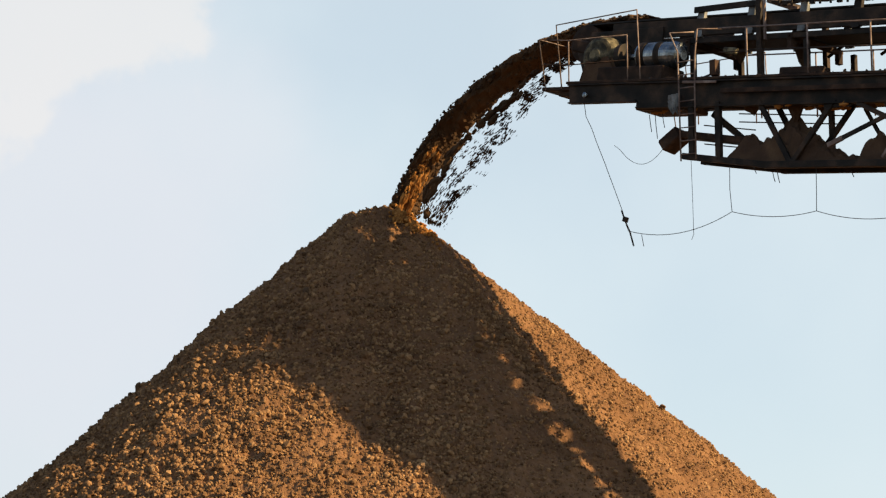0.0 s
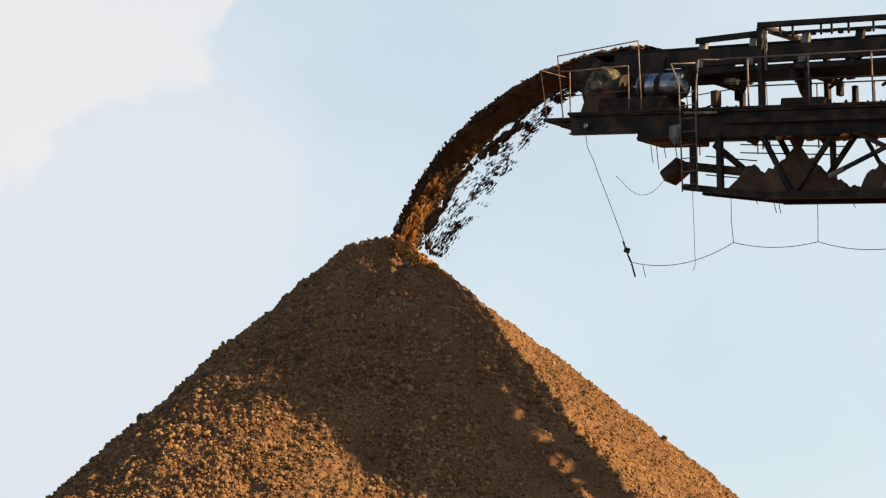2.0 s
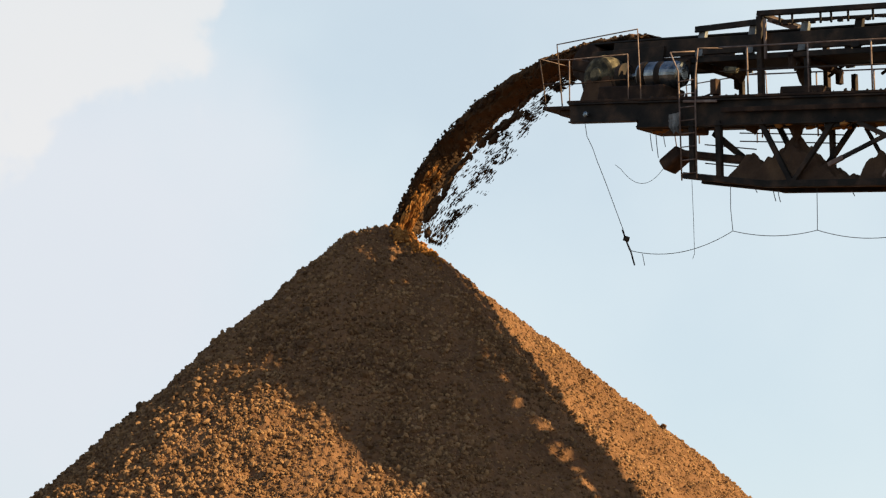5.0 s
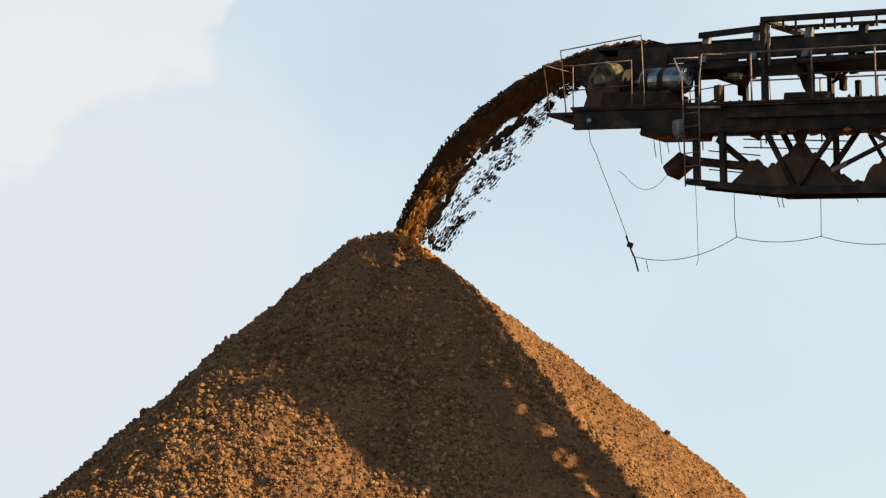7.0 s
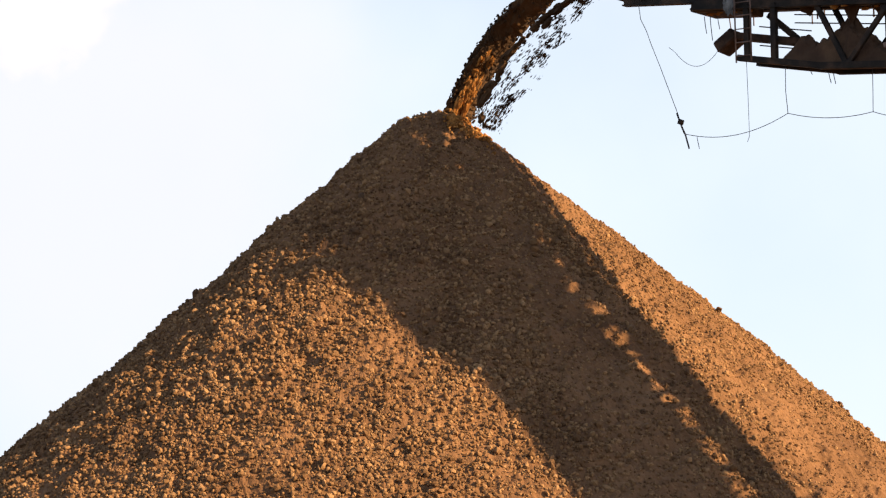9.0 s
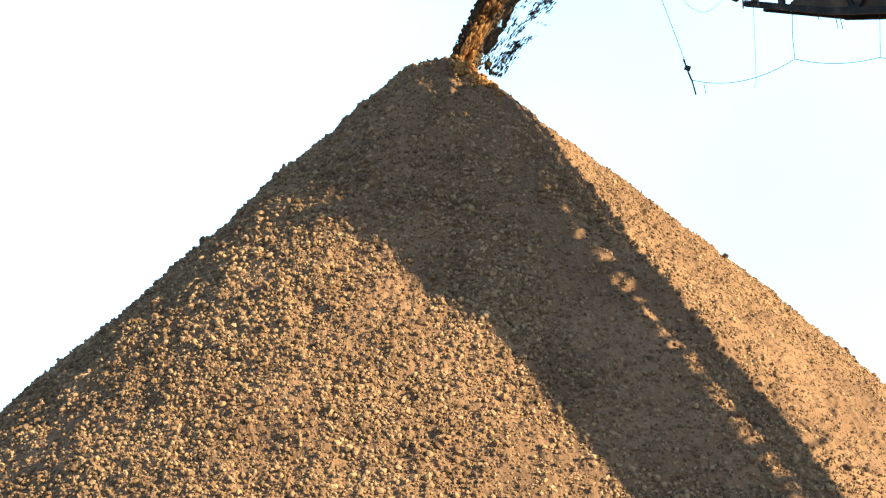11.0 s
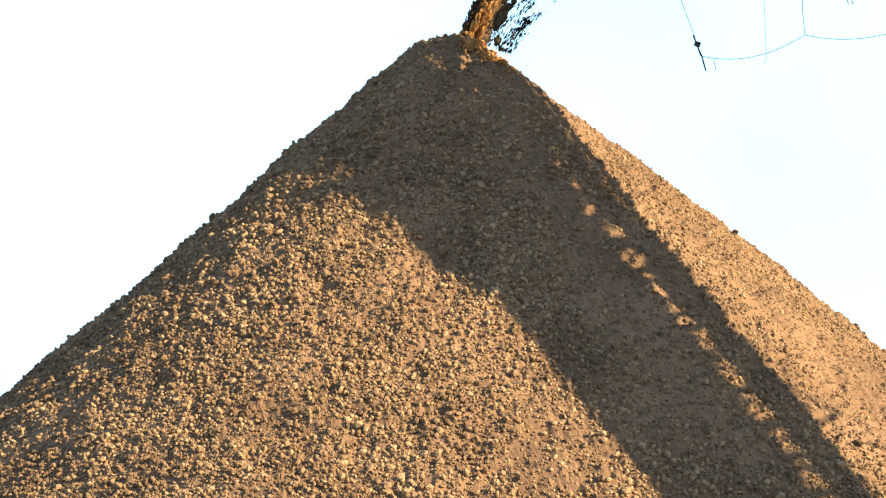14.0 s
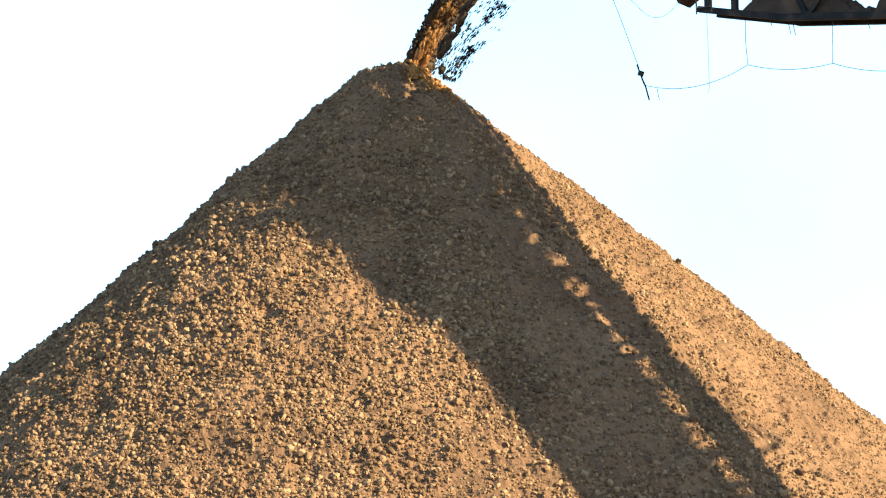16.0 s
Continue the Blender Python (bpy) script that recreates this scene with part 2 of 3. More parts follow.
        # runnels down the slope, slumps, clods, grit
        z = z + 0.05 * grow * cloud_noise(ang * 9, r * 0.18, 0 * r, 1.0, 3)
        z = z + 0.10 * cloud_noise(x, y, z, 1.3, 2)
        z = z + 0.07 * np.clip(r / 4, 0.3, 1) * cloud_noise(x, y + 5, z, 2.4, 2)
        z = z + 0.10 * np.maximum(cloud_noise(x, y, z, 4.5, 2), -0.2)
        z = z + 0.075 * cloud_noise(x + 9, y, z, 10.0, 2)
    return np.maximum(z, -0.3)


def coarse(x, y):
    """1 where coarse gravel has rolled to rest, 0 where fines cover it; the flank towards +x is finer."""
    r, ang = np.hypot(x, y), np.arctan2(y, x)
    fine = np.clip((np.degrees(ang) + 62) / 25, 0, 1) * np.clip((60 - np.degrees(ang)) / 20, 0, 1)
    return (1 - 0.15 * fine) * np.clip(0.86 + 1.9 * cloud_noise(ang * 6, r * 0.28, 0 * r + 3, 1.0, 3) + 0.02 * (r - 3), 0.10, 1)


front = np.radians(np.linspace(-205, 25, 980, endpoint=False))
behind = np.radians(np.linspace(25, 155, 90, endpoint=False))
angles = np.concatenate([front, behind])
radii = np.concatenate([np.linspace(0.04, 14.5, 310), np.linspace(14.65, 18.6, 26)])
aa, rr = np.meshgrid(angles, radii)
hx, hy = rr * np.cos(aa), rr * np.sin(aa)
hz = heap_height(hx, hy)
na, nr = len(angles), len(radii)
verts = np.stack([hx.ravel(), hy.ravel(), hz.ravel()], 1)
jj, ii = np.meshgrid(np.arange(na), np.arange(nr - 1))
k0, k1 = ii * na + jj, ii * na + (jj + 1) % na
faces = np.stack([k0, k0 + na, k1 + na, k1], -1).reshape(-1, 4)
stockpile = tagged(new("stockpile", mesh_of("stockpile", verts, faces, SOIL, smooth=False)),
                   "tall steep cone of orange-brown crushed ore and earth", "ore stockpile")
stockpile.data.polygons.foreach_set("use_smooth", np.zeros(len(faces), bool))

# crown that closes the tip
bm = bmesh.new()
ring = [bm.verts.new(v) for v in verts[:na:24]]
bm.faces.new(ring)
part("crown", bm, SOIL, stockpile)


def unit_stone(seed, level=1):
    bm = bmesh.new()
    if level:
        bmesh.ops.create_icosphere(bm, subdivisions=level, radius=1)
    else:  # small grit: an angular chip of eight faces
        tips = [bm.verts.new(p) for p in ((1, 0, 0), (0, 1, 0), (-1, 0, 0), (0, -1, 0), (0, 0, 1), (0, 0, -1))]
        for k in range(4):
            bm.faces.new((tips[k], tips[(k + 1) % 4], tips[4]))
            bm.faces.new((tips[(k + 1) % 4], tips[k], tips[5]))
        bm.verts.index_update()
    g = np.random.default_rng(seed)
    for v in bm.verts:
        v.co *= g.uniform(0.7, 1.15)
    vs = np.array([v.co[:] for v in bm.verts])
    fs = np.array([[v.index for v in f.verts] for f in bm.faces])
    bm.free()
    return vs, fs


def turns(n, g):
    q = g.normal(size=(n, 4))
    q /= np.linalg.norm(q, axis=1)[:, None]
    w, x, y, z = q.T
    return np.stack([1 - 2 * (y * y + z * z), 2 * (x * y - z * w), 2 * (x * z + y * w),
                     2 * (x * y + z * w), 1 - 2 * (x * x + z * z), 2 * (y * z - x * w),
                     2 * (x * z - y * w), 2 * (y * z + x * w), 1 - 2 * (x * x + y * y)], 1).reshape(n, 3, 3)


def scatter(name, places, sizes, mat, g, stretch=None, shapes=6, level=1):
    """Many small stones in one mesh."""
    allv, allf, base = [], [], 0
    kinds = g.integers(0, shapes, len(places))
    for k in range(shapes):
        sel = np.where(kinds == k)[0]
        vs, fs = unit_stone(50 + k, level)
        s = sizes[sel][:, None] * g.uniform(0.6, 1.25, (len(sel), 3))
        pts = vs[None] * s[:, None, :]
        pts = np.einsum("nij,nvj->nvi", turns(len(sel), g), pts)
        if stretch is not None:
            along = stretch[sel]
            pts += along[:, None, :] * (pts * along[:, None, :]).sum(-1, keepdims=True) * 1.6
        pts += places[sel][:, None, :]
        allv.append(pts.reshape(-1, 3))
        allf.append((fs[None] + (np.arange(len(sel)) * len(vs))[:, None, None] + base).reshape(-1, 3))
        base += len(sel) * len(vs)
    return mesh_of(name, np.concatenate(allv), np.concatenate(allf), mat)


# gravel over the side that can be seen
g = np.random.default_rng(11)
for want, mean, most, level, label in ((62000, -3.40, 0.085, 1, "loose ochre gravel strewn over the slope"),
                                       (110000, -3.72, 0.045, 0, "finer ochre grit between the gravel")):
    ang = np.radians(g.uniform(-200, 18, want * 4))
    rad = 13.9 * np.sqrt(g.random(want * 4))
    px, py = rad * np.cos(ang), rad * np.sin(ang)
    chance = coarse(px, py) if level else 0.6 + 0.4 * coarse(px, py)
    keep = np.where(g.random(want * 4) < chance)[0][:want]
    px, py = px[keep], py[keep]
    size = np.clip(g.lognormal(mean, 0.36, len(px)), 0.016, most) * np.where(np.degrees(np.arctan2(py, px)) > -50, 0.72, 1.0) * np.clip(0.55 + 0.11 * np.hypot(px, py), 0.6, 1.0)
    places = np.stack([px, py, heap_height(px, py) + size * np.where(np.degrees(np.arctan2(py, px)) > -48, 0.25, 0.60 if level else 0.40) * np.clip((np.degrees(np.arctan2(py, px)) % 360 - 190) / 30, 0.1, 1)], 1)
    gravel = new("gravel" if level else "grit", scatter("gravel", places, size, PEBBLE, g, level=level))
    gravel.parent = stockpile
    tagged(gravel, label, kind="stuff")

# larger lumps, each on its own
shapes = []
for k in range(6):
    vs, fs = unit_stone(90 + k, 2)
    shapes.append(mesh_of("rock", vs, fs, LUMP))
count = 0
while count < 290:
    a, r = radians(g.uniform(-200, 20)), 14.0 * math.sqrt(g.random())
    s = float(np.clip(g.lognormal(-2.85, 0.28), 0.04, 0.11))
    if count < 150:  # some lie along both skylines
        a = g.choice([g.uniform(-200, -180), g.uniform(-20, 5)])
        s *= g.uniform(1.3, 2.3) if a < -90 else 1.15
        a = radians(a)
    x, y = r * math.cos(a), r * math.sin(a)
    rock = new("rock", shapes[int(g.integers(0, 6))])
    rock.parent = stockpile
    z = float(heap_height(np.array([x]), np.array([y]))[0])
    rock.matrix_basis = pose(x, y, z + s * 0.25, *g.uniform(0, 360, 3)) @ Matrix.Diagonal((s * g.uniform(0.8, 1.3), s, s * g.uniform(0.6, 0.9), 1))
    count += 1

# ---- ground ----
n = 96
ring_r = [0.5, 12, 20, 40, 80, 200, 600, 1500, 3000]
gv, gf = [], []
for r in ring_r:
    for k in range(n):
        a = k * math.tau / n
        bumpy = 0.0 if r < 14 else 0.12 * math.sin(3 * a + r) * min(1, r / 60)
        gv.append((r * math.cos(a), r * math.sin(a), bumpy - 0.02))
for i in range(len(ring_r) - 1):
    for k in range(n):
        gf.append((i * n + k, (i + 1) * n + k, (i + 1) * n + (k + 1) % n, i * n + (k + 1) % n))
tagged(new("ground", mesh_of("ground", gv, gf, EARTH, smooth=True)), "bare brown earth of the stockyard", "ground", kind="structure")

# ---- the stacker's boom, in its own axes: x back along the belt from the landing point, y away from the seen side, z up ----
boom = tagged(new("conveyor_boom"), "dark rusty lattice boom of a belt stacker, caked with mud", "conveyor")
boom.matrix_world = pose(0.75, 0, 0, 0, 0, -45)
NEAR, FAR, TAIL = -1.8, 2.4, 30.0
STEP = 15.0  # behind this the near walkway and gallery end, and the unseen boom is narrowed for its shadow
SLIM = -1.5
HINGE = 16.0


def drop(u):
    """Behind its unseen hinge the boom falls more steeply, bent to fit its shadow."""
    return 0.15 * max(0.0, u - HINGE)


def deck(u):
    return 14.43 - 0.159 * (u - 9.12) - drop(u)


def belt_top(u):
    return 16.36 - 0.150 * (u - 6.29) - drop(u)


def spans(u0, u1):
    """The stretch from u0 to u1, broken at the hinge."""
    return [(u0, u1)] if u1 <= HINGE or u0 >= HINGE else [(u0, HINGE), (HINGE, u1)]


def long_bar(name, u0, u1, y, rise, wide, high, mat, level=deck):
    for a, b in spans(u0, u1):
        bar(name, boom, (a, y, level(a) + rise), (b, y, level(b) + rise), wide, high, mat)


# main girders and decks: the far walkway lies a step higher and is lighter
section_beam("girder", boom, (7.80, NEAR, deck(7.80) - 0.33), (HINGE, NEAR, deck(HINGE) - 0.33), 0.16, 0.52, 0.03, STEEL)
section_beam("girder", boom, (HINGE, SLIM, deck(HINGE) - 0.33), (TAIL, SLIM, deck(TAIL) - 0.33), 0.16, 0.5, 0.03, STEEL)
section_beam("head_girder", boom, (6.07, NEAR, deck(6.07) - 0.26), (7.80, NEAR, deck(7.80) - 0.26), 0.14, 0.40, 0.03, STEEL)
for a, b in spans(6.07, TAIL):
    section_beam("far_girder", boom, (a, 2.12, deck(a) + 0.26), (b, 2.12, deck(b) + 0.26), 0.18, 0.24, 0.03, STEEL)
long_bar("mid_deck", 7.3, TAIL, -0.2, -0.06, 1.5, 0.03, RUST)
bar("walkway", boom, (6.03, -1.42, deck(6.03) - 0.03), (HINGE, -1.42, deck(HINGE) - 0.03), 0.9, 0.05, RUST)
bar("walkway", boom, (HINGE, -1.42, deck(HINGE) - 0.03), (TAIL, -1.35, deck(TAIL) - 0.03), 0.40, 0.05, RUST)
# unseen tapering strip added to fill out the shadow's left edge
bar("walkway", boom, (HINGE, -1.70, deck(HINGE) - 0.04), (19.6, -1.50, deck(19.6) - 0.04), 0.30, 0.05, RUST)
bar("far_walkway", boom, (6.03, 0.83, deck(6.03) + 0.38), (HINGE, 0.83, deck(HINGE) + 0.38), 0.6, 0.05, RUST)
bar("far_walkway", boom, (HINGE, 0.83, deck(HINGE) + 0.38), (TAIL, 0.83, deck(TAIL) + 0.38), 0.7, 0.05, RUST)
# an outer gangway beside it; daylight falls between the two
bar("gangway", boom, (6.03, 1.64, deck(6.03) + 0.42), (HINGE, 1.64, deck(HINGE) + 0.42), 0.74, 0.05, RUST)
bar("gangway", boom, (HINGE, 1.86, deck(HINGE) + 0.42), (TAIL, 1.86, deck(TAIL) + 0.42), 0.74, 0.05, RUST)
bar("far_head_deck", boom, (6.03, 1.3, deck(6.03) + 0.35), (11.6, 1.3, deck(11.6) + 0.35), 0.5, 0.05, RUST)
u = 11.9
while u < TAIL - 1:  # open bracing between the walkway and the gangway
    outer = 1.3 if u < HINGE else 1.52
    bar("gangway_bracket", boom, (u, 1.1, deck(u) + 0.34), (u, outer, deck(u) + 0.34), 0.42, 0.07, STEEL)
    bar("gangway_brace", boom, (u + 0.2, 1.12, deck(u + 0.2) + 0.34), (u + 0.75, outer, deck(u + 0.75) + 0.34), 0.10, 0.06, STEEL)
    u += 1.22
# unseen outrigger added on the gangway's outer edge for the boom's shadow
bar("outrigger", boom, (22.7, 2.2, deck(22.7) + 0.3), (23.75, 3.15, deck(23.75) + 0.3), 0.07, 0.08, STEEL)
bar("outrigger", boom, (24.2, 2.2, deck(24.2) + 0.3), (23.75, 3.15, deck(23.75) + 0.3), 0.07, 0.08, STEEL)
bar("head_deck", boom, (6.1, 0.0, deck(6.1) + 0.1), (7.3, 0.0, deck(7.3) + 0.1), 1.9, 0.06, RUST)
bar("tongue", boom, (5.33, NEAR + 0.45, deck(5.33) - 0.13), (6.12, NEAR + 0.45, deck(6.12) - 0.13), 0.9, 0.07, RUST)
bar("tongue_bracket", boom, (5.70, NEAR + 0.45, deck(5.70) - 0.22), (6.12, NEAR + 0.45, deck(6.12) - 0.22), 0.7, 0.1, RUST)
u = 8.0
while u < TAIL:
    bar("cross_beam", boom, (u, NEAR + 0.06 if u < STEP else SLIM, deck(u) - 0.2), (u, 2.05, deck(u) + 0.2), 0.1, 0.14, STEEL)
    u += 1.45
# hanging box of the head frame
bar("head_box", boom, (7.71, -1.35, deck(7.71) - 0.47), (8.89, -1.35, deck(8.89) - 0.47), 0.8, 0.26, RUST, bevel=0.02)

# upper frame of portals with top rails, on the walkway's inner edge
PORTAL = (-0.85, 1.1)
for y in PORTAL:
    end = 15.2 if y < 0 else TAIL
    up, fore = (0.06, -0.17) if y < 0 else (0.0, 0.0)
    long_bar("top_rail", 10.2 + fore, end, y, 1.76 + up, 0.1, 0.1, STEEL)
    long_bar("second_rail", 10.5 + fore, end, y + 0.05, 1.60 + up, 0.04, 0.04, STEEL)
u = 10.24
while u < 19:
    if u < HINGE:
        bar("portal_post", boom, (u - 0.17, PORTAL[0], deck(u) - 0.05), (u - 0.17, PORTAL[0], deck(u) + 1.79), 0.11, 0.11, STEEL)
        bar("portal_post", boom, (u - 0.02, PORTAL[0] - 0.04, deck(u) + 0.9), (u - 0.02, PORTAL[0] - 0.04, deck(u) + 1.70), 0.05, 0.05, RAIL)
        bar("portal_head", boom, (u - 0.17, PORTAL[0], deck(u) + 1.84), (u, PORTAL[1], deck(u) + 1.80), 0.08, 0.08, STEEL)
    bar("portal_post", boom, (u, PORTAL[1], deck(u) + 0.35), (u, PORTAL[1], deck(u) + 1.73), 0.11, 0.11, STEEL)
    u += 4.0
for u in (10.54, 10.83, 11.48, 11.72, 12.10, 12.65, 13.2, 14.0):
    bar("rail_strut", boom, (u, PORTAL[0], deck(u) + 1.56), (u, PORTAL[0], deck(u) + 1.80), 0.035, 0.04, STEEL)
    bar("rail_strut", boom, (u + 0.25, PORTAL[1], deck(u) + 1.51), (u + 0.25, PORTAL[1], deck(u) + 1.71), 0.04, 0.04, RUST)
# unseen plates added to trim the sunlit patch on the heap
bar("shadow_plate", boom, (13.35, PORTAL[0] - 0.08, deck(13.35) + 2.04), (14.8, PORTAL[0] - 0.08, deck(14.8) + 2.0), 0.04, 0.90, STEEL)
bar("shadow_plate", boom, (14.8, PORTAL[0] - 0.08, deck(14.8) + 1.82), (16.3, PORTAL[0] - 0.08, deck(16.3) + 1.52), 0.04, 0.64, STEEL)
bar("rail_brace", boom, (10.2, PORTAL[0] + 0.1, deck(10.2) + 1.72), (10.75, PORTAL[0] + 0.3, deck(10.75) + 1.55), 0.08, 0.1, RAIL)

# belt: troughed carrying run, return run, stringers, idlers
bm = bmesh.new()
rows_of = []
path_u = np.linspace(5.56, TAIL, 60)
cross = [(-0.62, 0.16), (-0.3, 0.0), (0.3, 0.0), (0.62, 0.16), (0.62, 0.19), (0.3, 0.03), (-0.3, 0.03), (-0.62, 0.19)]
for pu in path_u:
    flat = min(1.0, max(0.0, (pu - 5.56) / 1.4))
    rows_of.append([bm.verts.new((pu, y * (1.0 if pu < HINGE else 0.85), belt_top(pu) - 0.17 + h * flat + (0.14 * (1 - flat)) + (0.03 * (1 - flat) if k > 3 else 0))) for k, (y, h) in enumerate(cross)])
for p, q in zip(rows_of, rows_of[1:]):
    for k in range(8):
        bm.faces.new((p[k], p[(k + 1) % 8], q[(k + 1) % 8], q[k]))
part("carrying_belt", bm, RUBBER, boom, "black rubber belt")
long_bar("return_belt", 5.64, TAIL, 0, -0.45, 1.0, 0.03, RUBBER, belt_top)
for y in (-0.78, 0.78):
    bar("stringer", boom, (6.39, y, belt_top(6.39) - 0.26), (STEP + 1, y, belt_top(STEP + 1) - 0.26), 0.08, 0.34, STEEL)
    bar("stringer", boom, (STEP + 1, 0.8 * y, belt_top(STEP + 1) - 0.30), (TAIL, 0.8 * y, belt_top(TAIL) - 0.30), 0.08, 0.22, STEEL)
    if y < 0:
        bar("lower_stringer", boom, (7.05, y, belt_top(7.05) - 0.54), (STEP + 1, y, belt_top(STEP + 1) - 0.54), 0.07, 0.1, STEEL)
    bar("side_skirt", boom, (8.47, y * 1.02, belt_top(8.47) + 0.09), (10.14, y * 1.02, belt_top(10.14) + 0.16), 0.05, 0.12, STEEL)
u = 8.56
while u < TAIL:
    for y, s in ((-0.8, 1), (0.8, -1)) if u < HINGE else ((-0.62, 1), (0.62, -1)):
        bar("idler_bracket", boom, (u, y, belt_top(u) - 0.48), (u + 0.05, y + 0.10 * s, belt_top(u) + 0.10), 0.09, 0.17, GALVANISED if u < 12 else STEEL)
        turned("idler_roller", boom, (u, y + 0.14 * s, belt_top(u) - 0.27), "y", [(-0.10, 0.02), (-0.09, 0.05), (0.12, 0.05), (0.13, 0.02)], STEEL, 12)
    u += 1.22
u = 8.3
while u < TAIL:
    turned("return_idler", boom, (u, 0, belt_top(u) - 0.55), "y", [(-0.9, 0.03), (-0.75, 0.03), (-0.74, 0.075), (0.74, 0.075), (0.75, 0.03), (0.9, 0.03)], RUST, 14)
    for y in (-0.78, 0.78):
        bar("hanger", boom, (u, y, belt_top(u) - 0.80), (u, y, belt_top(u) - 0.5), 0.14, 0.1, RUST)
    u += 2.45
u = 8.4
while u < TAIL:
    for y in (-0.78, 0.78):
        bar("stringer_leg", boom, (u, y, deck(u) + y * 0.12), (u, y, belt_top(u) - 0.62), 0.1, 0.1, STEEL)
    u += 2.7
for k in range(5):  # cross bracing seen under the belt
    u = 10.55 + 1.22 * k
    bar("belt_brace", boom, (u, 0.7, belt_top(u) - 0.66), (u + 0.55, 0.7, belt_top(u) - 0.42), 0.05, 0.05, STEEL)

# head pulley and its drive
turned("head_pulley", boom, (5.54, 0, belt_top(5.54) - 0.42), "y",
       [(-0.8, 0.07), (-0.68, 0.07), (-0.675, 0.30), (-0.66, 0.39), (0.66, 0.39), (0.675, 0.30), (0.68, 0.07), (0.8, 0.07)], RUST, 36)
for y in (-0.85, 0.85):
    bar("pulley_bearing", boom, (5.42, y, deck(5.56) + 1.0), (5.84, y, deck(5.56) + 0.85), 0.2, 0.26, RUST, bevel=0.03)
    bar("pulley_frame", boom, (5.93, y, deck(5.93)), (5.66, y, deck(5.66) + 0.95), 0.12, 0.3, STEEL)
bar("side_plate", boom, (5.84, -0.85, deck(5.84) + 0.95), (7.7, -0.85, deck(7.7) + 1.0), 0.03, 0.55, STEEL)
# plates added on the hidden far side to keep sun off the heap's crown
bar("crown_shade", boom, (5.05, 1.12, deck(5.05) + 1.07), (6.6, 1.12, deck(6.6) + 1.05), 0.03, 0.9, STEEL)
bar("crown_shade", boom, (6.6, 1.12, deck(6.6) + 1.58), (8.0, 1.12, deck(8.0) + 1.58), 0.03, 0.42, STEEL)
bar("crown_shade_post", boom, (5.95, 1.12, deck(5.95) + 0.38), (5.95, 1.12, deck(5.95) + 0.75), 0.1, 0.1, STEEL)
gx, gy = 6.4, -1.12
turned("gearbox", boom, (gx, gy, 15.48), "y", [(-0.30, 0.05), (-0.30, 0.13), (-0.25, 0.17), (-0.24, 0.30), (-0.20, 0.38), (-0.10, 0.44), (0.16, 0.44), (0.18, 0.3)], DUSTY, 26,
       "dust-covered rounded gearbox casing")
bm = bmesh.new()
bmesh.ops.create_cube(bm, size=1)
bmesh.ops.bevel(bm, geom=bm.edges[:], offset=0.08, segments=2, affect="EDGES")
for v in bm.verts:
    v.co.x *= 1.1 if v.co.z < 0 else 0.6
bmesh.ops.transform(bm, matrix=pose(gx + 0.03, gy, 15.12) @ Matrix.Diagonal((1.12, 0.5, 0.70, 1)), verts=bm.verts)
part("gearbox_foot", bm, CAKED, boom)
turned("brake_disc", boom, (6.95, gy, 15.36), "x", [(-0.1, 0.06), (-0.06, 0.3), (0.06, 0.3), (0.1, 0.06)], STEEL, 24)
motor = turned("motor", boom, (7.82, gy, 15.25), "x",
               [(-0.74, 0.06), (-0.46, 0.06), (-0.46, 0.22), (-0.42, 0.27), (-0.28, 0.28), (-0.27, 0.25), (-0.2, 0.25), (-0.19, 0.28),
                (0.08, 0.28), (0.09, 0.25), (0.16, 0.25), (0.17, 0.28), (0.44, 0.28), (0.56, 0.24), (0.62, 0.1)], BRIGHT, 30, "shiny grey motor casing")
bands = [motor]
for mu in (-0.3, 0.12):
    bands.append(turned("band", motor, (7.82 + mu, gy, 15.25), "x", [(-0.07, 0.262), (-0.07, 0.285), (0.07, 0.285), (0.07, 0.262)], STEEL, 30, "dark band"))
for piece in bands:
    piece.data.transform(Matrix.Translation((7.82, gy, 15.25)) @ Matrix.Rotation(math.atan(0.159), 4, "Y") @ Matrix.Translation((-7.82, -gy, -15.25)))
bar("motor_bed", boom, (6.5, gy, deck(6.5) + 0.2), (8.15, gy, deck(8.15) + 0.2), 0.7, 0.3, RUST, bevel=0.02)


# ---- rails ----
def rail_run(y, u0, u1, step, height, mid=True, first=0.0):
    for a, b in spans(u0, u1):
        rod("top_rail", boom, [(a, y, deck(a) + height), (b, y, deck(b) + height)], 0.0156, RAIL)
        if mid:
            rod("mid_rail", boom, [(a, y, deck(a) + height * 0.5), (b, y, deck(b) + height * 0.5)], 0.011, RUST)
    u = u0 + first
    while u <= u1 + 0.01:
        rod("rail_post", boom, [(u, y, deck(u) - 0.05), (u, y, deck(u) + height)], 0.017, RAIL)
        u += step


rail_run(NEAR, 9.79, STEP, 1.38, 0.95, first=0.66)
rail_run(2.12, 7.5, 29.0, 1.38, 1.3, first=0.4)
for y in (NEAR, FAR):
    rod("guard_rail", boom, [(5.86, y, 14.82), (5.73, y, 16.16), (7.82, y, 16.05), (7.88, y, 14.48)], 0.015, RAIL)
    rod("front_rail", boom, [(5.44, y, 14.86), (5.27, y, 15.95), (6.03, y, 15.78), (7.56, y, 15.59)], 0.012, RAIL)
    rod("front_mid_rail", boom, [(5.38, y, 15.41), (6.03, y, 15.27), (7.56, y, 15.08)], 0.012, RUST)
